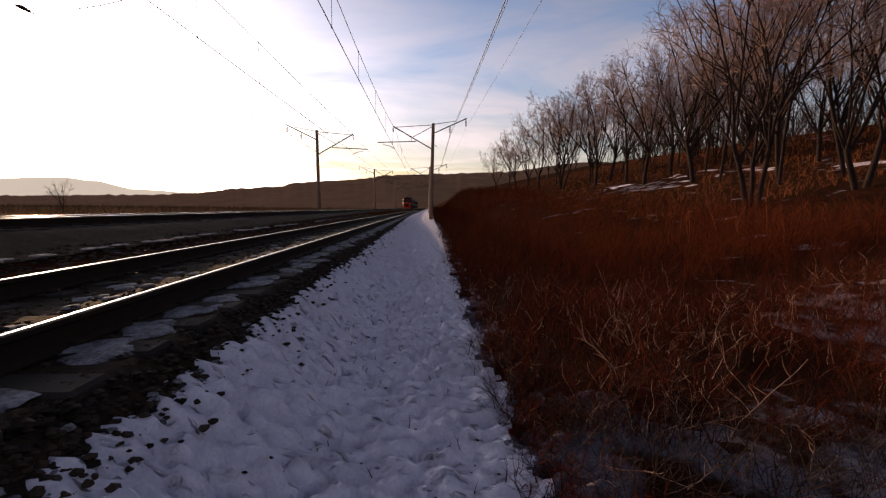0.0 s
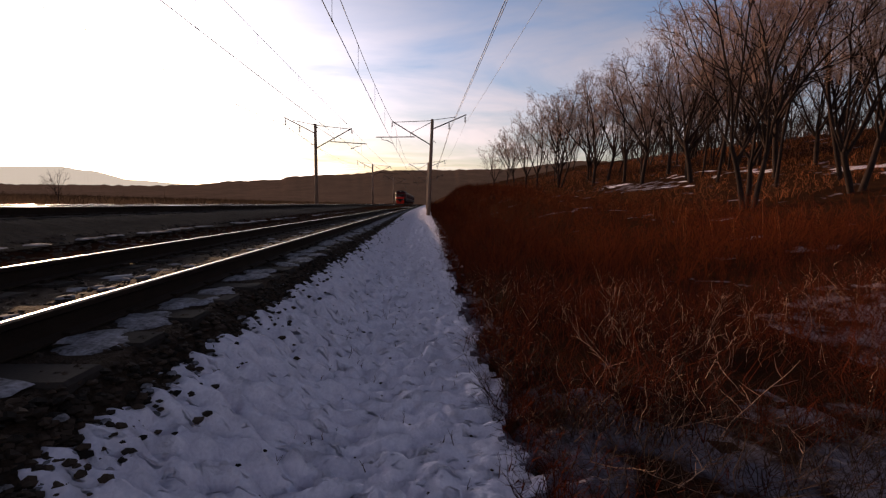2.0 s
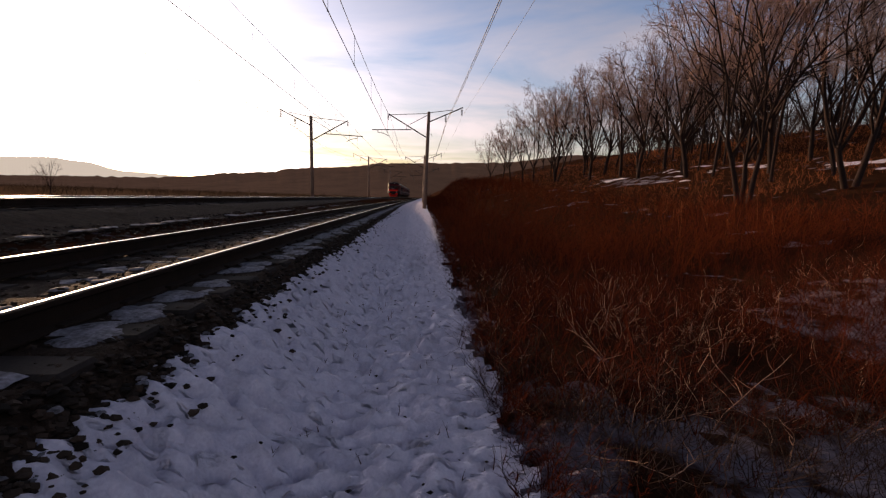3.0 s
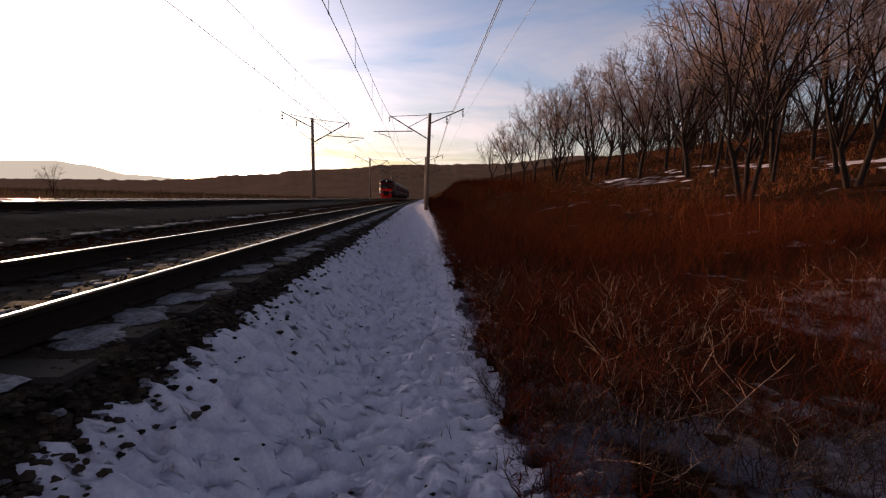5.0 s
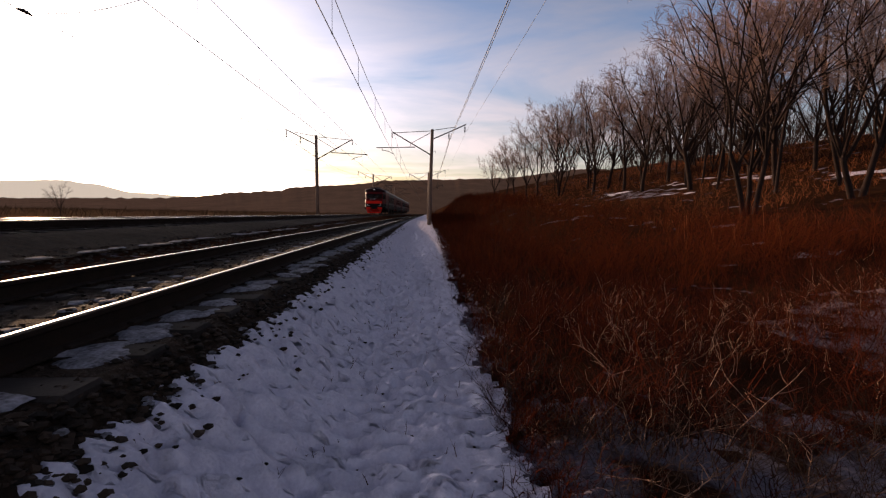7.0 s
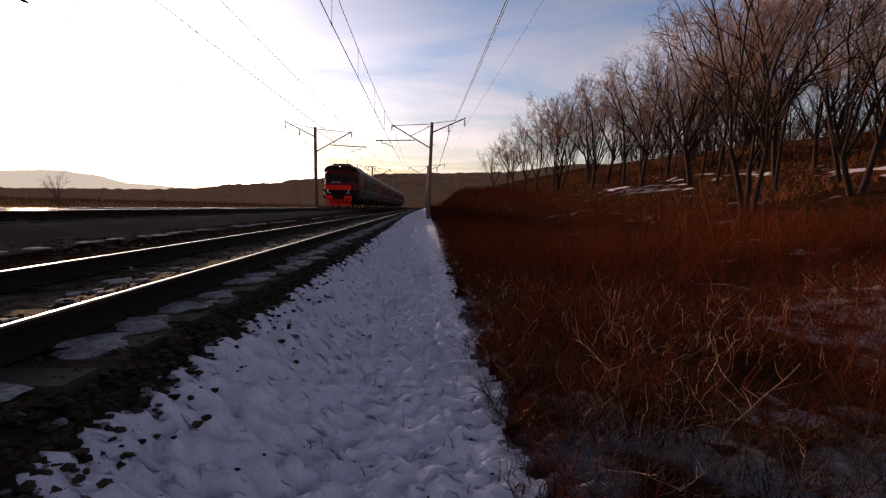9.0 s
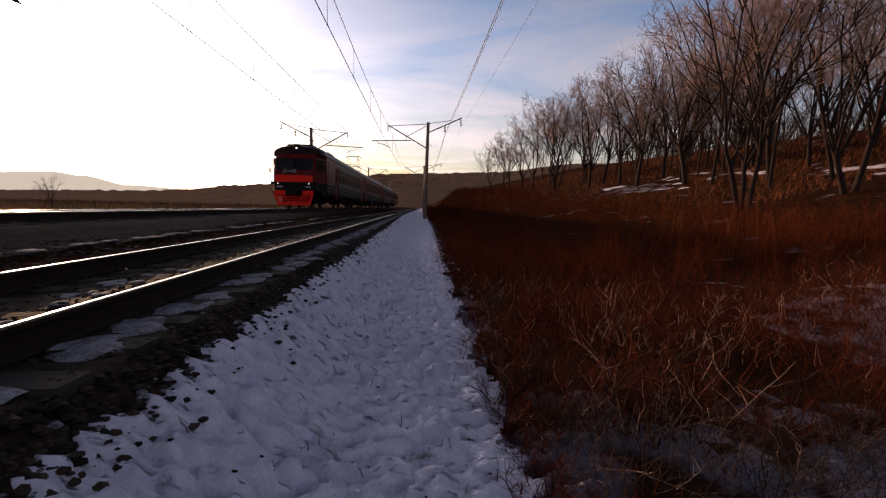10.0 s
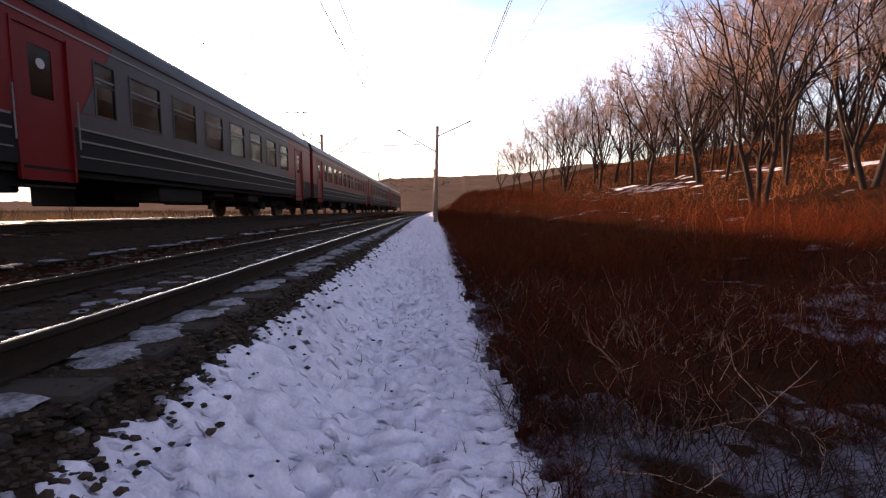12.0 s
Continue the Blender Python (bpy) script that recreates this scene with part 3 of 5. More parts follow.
def mast(m, side, h, label, lean, base_drop=1.0, outer=3.3):
    """side: +1 when the track lies at +x of the mast. Origin: at the foot, z up; heights over the foot."""
    t = thing("catenary_mast", label, "railway mast", m, group="masts along the line")
    lx = lambda z: lean * z
    part("pole", tube([(0, 0, -base_drop), (lx(h), 0, h)], [0.21, 0.15], 12), M["pole"], t, "round weathered concrete pole", True)
    s = side
    zc = h - 2.55
    tip = (s * 3.72, 0, h - 0.35)
    part("bracket", tube([(lx(zc), 0, zc), tip], 0.06, 6), M["iron"], t)
    part("stay_rod", tube([(lx(h), 0, h - 0.15), (s * 3.5, 0, h - 0.42)], 0.032, 5), M["iron"], t)
    part("strut", tube([(lx(h), 0, h - 0.25), (s * 1.9, 0, h - 1.42)], 0.032, 5), M["iron"], t)
    part("insulator", insulator(tip[0], tip[2] - 0.03, 0.75), M["insulator"], t)
    part("registration_arm", join(tube([(s * 1.45, 0, h - 1.78), (s * 5.3, 0, h - 1.92)], 0.05, 6), tube([(s * 1.9, 0, h - 1.42), (s * 1.95, 0, h - 1.8)], 0.02, 5)), M["iron"], t)
    part("steady_arm", tube([(s * 4.75, 0, h - 1.92), (s * 4.72, 0, h - 2.15), (s * 4.2, 0, h - 2.22), (s * 3.6, 0, h - 2.5)], 0.032, 5), M["iron"], t)
    part("feeder_arm", join(tube([(lx(h - 1), 0, h - 1.0), (-s * outer, 0, h + 0.55)], 0.06, 6), tube([(lx(h), 0, h - 0.1), (-s * outer * 0.72, 0, h + 0.28)], 0.03, 5)), M["iron"], t)
    for q in (0.97, 0.53):
        part("insulator", insulator(-s * outer * q, h - 1.0 + 1.55 * q - 0.05, 0.95), M["insulator"], t, "string of glazed feeder insulators")
    part("side_bracket", tube([(lx(h - 3.1), 0, h - 2.15), (-s * 0.55, 0, h - 2.15), (-s * 0.6, 0, h - 2.35)], 0.02, 5), M["iron"], t)
    return t


RIGHT_MASTS = [(-4, 1.0), (43.5, 0.75), (88, 1.2), (132, 1.4)]
LEFT_MASTS = [(-2.5, -11.6), (47.0, -11.2), (92, -10.2), (137, -10.2)]
R_H, L_H = 9.2, 8.9


def mast_x(x, y):
    return x + (bend(y) if y > 95 else 0)


for y, x in RIGHT_MASTS:
    mast(pose(mast_x(x, y), y, 0.68 if y > 10 else 0.1), -1, R_H, "weathered concrete railway mast with steel brackets beside the path", 0.026 if y < 60 else 0.014, outer=3.6)
for y, x in LEFT_MASTS:
    mast(pose(mast_x(x, y), y, 0.75), 1, L_H, "weathered concrete railway mast with steel brackets beyond the far track", -0.012, outer=3.3)


def wire(name, label, pts, sag, r, cat="wire"):
    """A wire from support to support, each span sagging."""
    line = []
    for a, b in zip(pts, pts[1:]):
        for k in range(14):
            u = k / 14
            p = Vector(a).lerp(Vector(b), u)
            p.z -= sag * 4 * u * (1 - u)
            line.append(p)
    line.append(Vector(pts[-1]))
    ob = new(name, mesh_of(name, *tube(line, r, 5), M["wire"], True))
    return tagged(ob, label, cat)


def catenary(cx, rail_z, masts, zig, high, sag):
    contact, upper = [], []
    for i, (y, x) in enumerate(masts):
        b = bend(y)
        k = zig if i % 2 else -zig
        contact.append((cx + b + k, y, rail_z + 6.38))
        upper.append((cx + b + k * 0.3, y, rail_z + high))
    y2 = masts[-1][0] + 50
    contact.append((cx + bend(y2), y2, rail_z + 6.38))
    upper.append((cx + bend(y2), y2, rail_z + high))
    wire("contact_wire", "dark copper contact wire above the track", contact, 0.08, 0.016)
    wire("messenger_wire", "sagging dark messenger wire above the track", upper, sag, 0.014)
    for a, b, c, d in zip(contact, contact[1:], upper, upper[1:]):
        for u in (0.08, 0.22, 0.384, 0.5, 0.64, 0.78, 0.92):
            p, q = Vector(a).lerp(Vector(b), u), Vector(c).lerp(Vector(d), u)
            p.z -= 0.08 * 4 * u * (1 - u)
            q.z -= sag * 4 * u * (1 - u)
            if 0 < p.y < 60:
                dr = new("dropper", mesh_of("dropper", *join(tube([p, q], 0.008, 4), tube([p - Vector((0, 0.07, 0)), p + Vector((0, 0.07, 0))], 0.025, 5),
                                                              tube([q - Vector((0, 0.06, 0)), q + Vector((0, 0.06, 0))], 0.022, 5)), M["wire"]))
                tagged(dr, "thin dropper with clamps between the overhead wires", "dropper", "droppers")


catenary(NEAR_X, NEAR_Z, RIGHT_MASTS, 0.03, 8.45, 0.95)
catenary(FAR_X, FAR_Z, LEFT_MASTS, 0.15, 8.45, 0.2)
for dx, dz in ((0, 0), (0.09, 0.02), (0.15, 0.35)):
    pts = [(mast_x(x, y) + 1.90 + dx, y, 8.85 + dz) for y, x in RIGHT_MASTS]
    wire("feeder_wire", "dark feeder wire on the outer mast brackets", pts, 0.25, 0.014)
wire("feeder_wire", "dark feeder wire on the outer mast brackets", [(mast_x(x, y) + 3.6, y, 9.7 if y > 0 else 9.4) for y, x in RIGHT_MASTS], 0.15, 0.009)
wire("feeder_wire", "sagging feeder wire beyond the far track", [(mast_x(x, y) - 3.3, y, 9.45) for y, x in LEFT_MASTS], 0.75, 0.016)
wire("feeder_wire", "sagging feeder wire beyond the far track", [(mast_x(x, y) - 1.75, y, 8.5) for y, x in LEFT_MASTS], 0.9, 0.009)
wire("jumper_wire", "slack jumper between feeder and contact wire", [(-14.75, 17.2, 8.75), (-8.35, 13.6, 7.66)], 0.22, 0.014)
tagged(new("wire_clamp", mesh_of("wire_clamp", *tube([(-14.8, 17.0, 8.74), (-14.75, 17.2, 8.76), (-14.7, 17.5, 8.72)], [0.04, 0.08, 0.04], 6), M["wire"])), "bolted clamp on the feeder wire", "clamp")


# ---- the electric train ----
HALF, LENGTH, PITCH = 1.74, 21.5, 22.1


def slab(y0, y1, z0, z1, x, s, t=0.05):
    """A wall panel on side s, its outer face at x."""
    return box(s * (x - t), s * x, y0, y1, z0, z1) if s > 0 else box(s * x, s * (x - t), y0, y1, z0, z1)


def roof_profile():
    pts = []
    for k in range(13):
        a = math.pi * k / 12
        pts.append((HALF * math.cos(a) * (1.0 if k in (0, 12) else 0.985), 3.60 + 0.70 * math.sin(a) ** 0.62))
    return pts


def side_window(y, w, parent, s, narrow=False):
    z0, z1 = 2.08, 3.09
    fr = join(slab(y - w / 2 - 0.04, y + w / 2 + 0.04, z0 - 0.04, z0, HALF + 0.012, s, 0.06), slab(y - w / 2 - 0.04, y + w / 2 + 0.04, z1, z1 + 0.04, HALF + 0.012, s, 0.06),
              slab(y - w / 2 - 0.04, y - w / 2, z0, z1, HALF + 0.012, s, 0.06), slab(y + w / 2, y + w / 2 + 0.04, z0, z1, HALF + 0.012, s, 0.06),
              slab(y - w / 2, y + w / 2, z0 + 0.60, z0 + 0.63, HALF, s, 0.04))
    win = part("window", fr, M["frame"], parent, "sliding coach window in a metal frame")
    part("vent_bar", slab(y - w / 2, y + w / 2, z0 + 0.70, z0 + 0.735, HALF + 0.004, s, 0.03), M["stripe"], win, "pale bar of the sliding vent")
    g = part("pane", slab(y - w / 2, y + w / 2, z0, z1, HALF - 0.02, s, 0.008), M["glass"], win)
    g.visible_shadow = False


def wall_panels(s, parent, y0, y1, openings, mat_of, name="side_panel"):
    """Side wall with window holes; openings: (centre, width). mat_of(y) gives the paint."""
    cuts = [y0]
    for c, w in openings:
        cuts += [c - w / 2, c + w / 2]
    cuts.append(y1)
    runs = []
    for i, (a, b) in enumerate(zip(cuts, cuts[1:])):
        m = mat_of((a + b) / 2)
        if runs and runs[-1][2] == m:
            runs[-1][1] = b
        else:
            runs.append([a, b, m])
        if i % 2 == 0:
            part("window_pillar" if openings else name, slab(a, b, 2.08, 3.09, HALF, s), M[m], parent)
    for a, b, m in runs:
        part("waist_panel", slab(a, b, 1.75, 2.08, HALF, s), M[m], parent)
        part("upper_panel", slab(a, b, 3.09, 3.62, HALF, s), M[m], parent)


def door(y, w, parent, s):
    """Sliding vestibule door with a tall window and a step below."""
    x = HALF - 0.03
    hole = ((y - 0.22, 2.12), (y + 0.22, 2.12), (y + 0.22, 2.95), (y - 0.22, 2.95))
    rim = ((y - w / 2, 0.74), (y + w / 2, 0.74), (y + w / 2, 3.2), (y - w / 2, 3.2))
    v = [(s * (x - t), q, z) for t in (0, 0.05) for ring in (rim, hole) for q, z in ring]
    f = [(k, (k + 1) % 4, 4 + (k + 1) % 4, 4 + k) for k in range(4)] + [(8 + k, 12 + k, 12 + (k + 1) % 4, 8 + (k + 1) % 4) for k in range(4)]
    f += [(k, 8 + k, 8 + (k + 1) % 4, (k + 1) % 4) for k in range(4)] + [(4 + k, 4 + (k + 1) % 4, 12 + (k + 1) % 4, 12 + k) for k in range(4)]
    d = part("door", (v, f), M["red"], parent, "red sliding vestibule door")
    pane = part("pane", slab(y - 0.22, y + 0.22, 2.12, 2.95, HALF - 0.045, s, 0.008), M["glass"], d)
    pane.visible_shadow = False
    part("badge", tube([(s * (HALF - 0.035), y, 2.68), (s * (HALF - 0.03), y, 2.68)], 0.085, 12), M["white"], d)
    part("door_surround", join(slab(y - w / 2 - 0.05, y - w / 2, 0.74, 3.25, HALF + 0.015, s), slab(y + w / 2, y + w / 2 + 0.05, 0.74, 3.25, HALF + 0.015, s),
                               slab(y - w / 2 - 0.05, y + w / 2 + 0.05, 3.2, 3.62, HALF, s)), M["red"], parent)
    for q in (-1, 1):
        part("handrail", tube([(s * (HALF + 0.05), y + q * (w / 2 + 0.12), 1.35), (s * (HALF + 0.05), y + q * (w / 2 + 0.12), 2.2)], 0.014, 5), M["stripe"], parent, "pale grab rail")
    part("step", join(box(*sorted((s * (HALF - 0.28), s * HALF)), y - w / 2, y + w / 2, 0.62, 0.66), box(*sorted((s * (HALF - 0.28), s * (HALF - 0.02))), y - w / 2, y + w / 2, 0.92, 0.97)), M["under"], parent)


def wheelset(y, parent):
    g = join(disc(-0.83, -0.70, 0, 0, 0.475, 20), disc(0.70, 0.83, 0, 0, 0.475, 20), disc(-0.70, -0.67, 0, 0, 0.505, 20), disc(0.67, 0.70, 0, 0, 0.505, 20),
             disc(-1.0, 1.0, 0, 0, 0.08, 8), disc(-0.845, -0.83, 0.2, 0.1, 0.05, 6), disc(0.83, 0.845, 0.2, 0.1, 0.05, 6))
    w = part("wheelset", g, M["wheel"], parent, "steel wheels on an axle")
    w.matrix_basis = pose(0, y, 0.475)
    return w


def bogie(y, car):
    g = []
    for s in (-1, 1):
        g += [box(s * 1.02 - 0.07, s * 1.02 + 0.07, y - 1.75, y + 1.75, 0.52, 0.78, 0.02)]
        for q in (-1.3, 1.3):
            g += [box(s * 1.02 - 0.12, s * 1.02 + 0.12, y + q - 0.2, y + q + 0.2, 0.30, 0.64, 0.03),
                  tube([(s * 1.02, y + q - 0.38, 0.5), (s * 1.02, y + q - 0.38, 0.95)], 0.09, 8), tube([(s * 1.02, y + q + 0.38, 0.5), (s * 1.02, y + q + 0.38, 0.95)], 0.09, 8)]
        g.append(box(s * 1.02 - 0.1, s * 1.02 + 0.1, y - 0.45, y + 0.45, 0.45, 0.95, 0.03))
    g.append(box(-1.0, 1.0, y - 0.2, y + 0.2, 0.5, 0.8))
    part("bogie_frame", join(*g), M["under"], car, "oily black bogie frame")


WHEELS = []


CAB = 0.22      # the leading car is longer by this much


def coach(name, label, head, panto, seed):
    CAR = LENGTH + (CAB if head else 0.0)
    rng = random.Random(seed)
    car = thing(name, label, "train car", group="cars of the electric train")
    if head:
        doors, wins = [(5.47, 1.0), (19.67, 1.1)], [(6.87, 0.52)] + [(8.12 + 1.57 * i, 1.02) for i in range(7)]
    else:
        doors, wins = [(1.5, 1.1), (20.0, 1.1)], [(2.95, 0.52)] + [(4.2 + 1.57 * i, 1.02) for i in range(9)] + [(18.3, 0.52)]
    red_to = 7.0 if head else (22 if panto else 3.0)
    paint = lambda y: "red" if (y < red_to or y > 18.5) else "grey"
    for s in (-1, 1):
        spans = []
        start = 1.9 if head else 0.0
        for d, w in doors:
            spans.append((start, d - w / 2 - 0.05))
            start = d + w / 2 + 0.05
        spans.append((start, CAR))
        for a, b in spans:
            op = [q for q in wins if a < q[0] < b]
            if head and a < 3 < b:
                wall_panels(s, car, a, b, [], paint)
            else:
                wall_panels(s, car, a, b, op, paint)
            part("skirt", slab(a, b, 0.98, 1.75, HALF + 0.004, s), M["lower"], car, "dark grimy lower side panel")
            for z in (1.72, 1.50, 1.22):
                if b - a > 3:
                    part("rib", slab(a + 0.1, b - 0.1, z, z + (0.035 if z > 1.3 else 0.022), HALF + 0.02, s, 0.02), M["stripe"], car, "pale painted rib")
        if head:
            # the red of the cab end gives way to grey along a slanting edge
            o, i = s * (HALF + 0.007), s * (HALF - 0.01)
            for shape in (((6.03, 1.76), (7.12, 1.76), (7.12, 2.035), (6.20, 2.035)), ((6.22, 2.05), (6.56, 2.05), (6.56, 2.62)), ((6.90, 3.14), (7.12, 3.14), (7.12, 3.48))):
                n = len(shape)
                flank = [(k, n + k, n + (k + 1) % n, (k + 1) % n) for k in range(n)]
                part("grey_wedge", ([(x, y, z) for x in (o, i) for y, z in shape], [tuple(range(n)), tuple(range(n, 2 * n))[::-1]] + flank), M["grey"], car, "grey panel with a slanting paint edge")
        for y, w in wins:
            side_window(y, w, car, s)
        for y, w in doors:
            door(y, w, car, s)
        part("gutter", slab(1.6 if head else 0, CAR, 3.57, 3.64, HALF + 0.03, s, 0.05), M["roof"], car)
        part("cornice", slab(1.9 if head else 0, CAR, 3.36, 3.395, HALF + 0.018, s, 0.02), M["stripe"], car)
    y0 = 1.5 if head else 0.0
    part("roof", sweep(roof_profile(), [y0 + (CAR - y0) * k / 8 for k in range(9)], lambda y: (0, 0)), M["roof"], car, "sooty grey ribbed roof", True)
    for y in (3.2, 6.5, 9.8, 13.1, 16.4, 19.4, 21.2):
        part("roof_rib", sweep([(x * 1.006, z + 0.012) for x, z in roof_profile()], [y, y + 0.05], lambda y: (0, 0)), M["roof"], car)
    part("floor", box(-HALF + 0.06, HALF - 0.06, 0.9 if head else 0.05, CAR - 0.02, 1.02, 1.16), M["under"], car)
    part("ceiling_lining", box(-HALF + 0.06, HALF - 0.06, 2.0 if head else 0.05, CAR - 0.05, 3.57, 3.60), M["seat"], car)
    for y in ((1.95, 6.27, 18.82) if head else (2.35, 19.0)):
        part("partition", join(box(-HALF + 0.06, -0.45, y, y + 0.04, 1.16, 3.57), box(0.45, HALF - 0.06, y, y + 0.04, 1.16, 3.57), box(-0.45, 0.45, y, y + 0.04, 3.0, 3.57)), M["seat"], car)
    first = 7.22 if head else 3.1
    while first < 17.6:
        for s in (-1, 1):
            part("bench", join(box(*sorted((s * 0.45, s * 1.6)), first, first + 0.5, 1.5, 1.6, 0.03), box(*sorted((s * 0.45, s * 1.6)), first + 0.44, first + 0.52, 1.55, 2.18, 0.03),
                               box(*sorted((s * 0.6, s * 0.7)), first + 0.2, first + 0.4, 1.16, 1.5)), M["seat"], car, "slatted coach bench")
        first += 1.45
    for e in ((CAR - 0.06,) if head else (0.0, CAR - 0.06)):
        part("end_wall", join(box(-HALF + 0.05, -0.5, e, e + 0.06, 0.98, 3.60), box(0.5, HALF - 0.05, e, e + 0.06, 0.98, 3.60), box(-0.5, 0.5, e, e + 0.06, 3.1, 3.60),
                              sweep(roof_profile(), [e, e + 0.06], lambda y: (0, 0))), M["red"], car)
        part("gangway", join(*[box(-0.62 + 0.03 * (k % 2), 0.62 - 0.03 * (k % 2), e + (0.06 if e > 1 else -0.02) + (0.05 * k if e > 1 else -0.05 * k), e + (0.1 if e > 1 else 0.02) + (0.05 * k if e > 1 else -0.05 * k), 1.0, 3.2) for k in range(4)]), M["under"], car, "folded black gangway bellows")
    # underframe gear
    gear = [(4.9, 1.0, 0.42), (7.1, 0.5, 0.80), (9.7, 2.3, 0.34), (12.3, 1.6, 0.58), (14.5, 1.2, 0.45)]
    for y, w, z in gear:
        y += rng.uniform(-0.2, 0.2)
        part("equipment_box", box(-1.5, -0.4, y - w / 2, y + w / 2, z, 0.98, 0.03), M["under"], car)
        part("equipment_box", box(0.35, 1.5, y - w / 2 + 0.2, y + w / 2 - 0.1, z + 0.1, 0.98, 0.03), M["under"], car)
    part("air_tank", disc(-1.3, -0.1, 11.2, 0.78, 0.2, 12), M["under"], car, smooth=True)
    part("air_tank", disc(0.1, 1.2, 13.4, 0.78, 0.2, 12), M["under"], car, smooth=True)
    part("sill_beam", box(-HALF + 0.1, -HALF + 0.3, 0.9, CAR - 0.1, 0.86, 0.99), M["under"], car)
    part("sill_beam", box(HALF - 0.3, HALF - 0.1, 0.9, CAR - 0.1, 0.86, 0.99), M["under"], car)
    for y in (2.75, 17.8):
        bogie(y, car)
        for q in (-1.3, 1.3):
            WHEELS.append((wheelset(y + q, car), len(WHEELS)))
    for y in (6.4, 9.4, 12.6, 15.8):
        if not panto or y > 7:
            part("roof_vent", join(box(-0.45, 0.45, y - 0.35, y + 0.35, 4.22, 4.38, 0.05), box(-0.5, 0.5, y - 0.4, y + 0.4, 4.37, 4.41, 0.02)), M["roof"], car)
    if panto:
        for y in (8.5, 10.5, 12.5, 14.5):
            part("roof_insulator", tube([(0.55, y, 4.15), (0.55, y, 4.27), (0.55, y, 4.35), (0.55, y, 4.49)], [0.10, 0.06, 0.10, 0.05], 8), M["insulator"], car)
        pantograph(car, 3.0)
    return car


def pantograph(car, y):
    p = part("pantograph", join(box(-0.75, 0.75, y - 0.95, y - 0.88, 4.28, 4.34), box(-0.75, 0.75, y + 0.88, y + 0.95, 4.28, 4.34),
                                box(-0.75, -0.69, y - 0.95, y + 0.95, 4.28, 4.34), box(0.69, 0.75, y - 0.95, y + 0.95, 4.28, 4.34)), M["iron"], car, "raised pantograph frame")
    for a in (-1, 1):
        for b in (-1, 1):
            part("foot_insulator", tube([(a * 0.7, y + b * 0.9, 4.0), (a * 0.7, y + b * 0.9, 4.14), (a * 0.7, y + b * 0.9, 4.2), (a * 0.7, y + b * 0.9, 4.3)], [0.06, 0.1, 0.06, 0.09], 8), M["insulator"], p)
            part("lower_arm", tube([(a * 0.65, y + b * 0.3, 4.34), (a * 0.6, y + b * 1.2, 5.2)], 0.03, 5), M["iron"], p)
            part("upper_arm", tube([(a * 0.6, y + b * 1.2, 5.2), (a * 0.5, y + b * 0.15, 6.28)], 0.022, 5), M["iron"], p)
    for b in (-1, 1):
        part("cross_tube", tube([(-0.62, y + b * 1.2, 5.2), (0.62, y + b * 1.2, 5.2)], 0.025, 5), M["iron"], p)
        part("contact_strip", tube([(-0.95, y + b * 0.15, 6.12), (-0.72, y + b * 0.15, 6.3), (0.72, y + b * 0.15, 6.3), (0.95, y + b * 0.15, 6.12)], 0.03, 5), M["iron"], p)


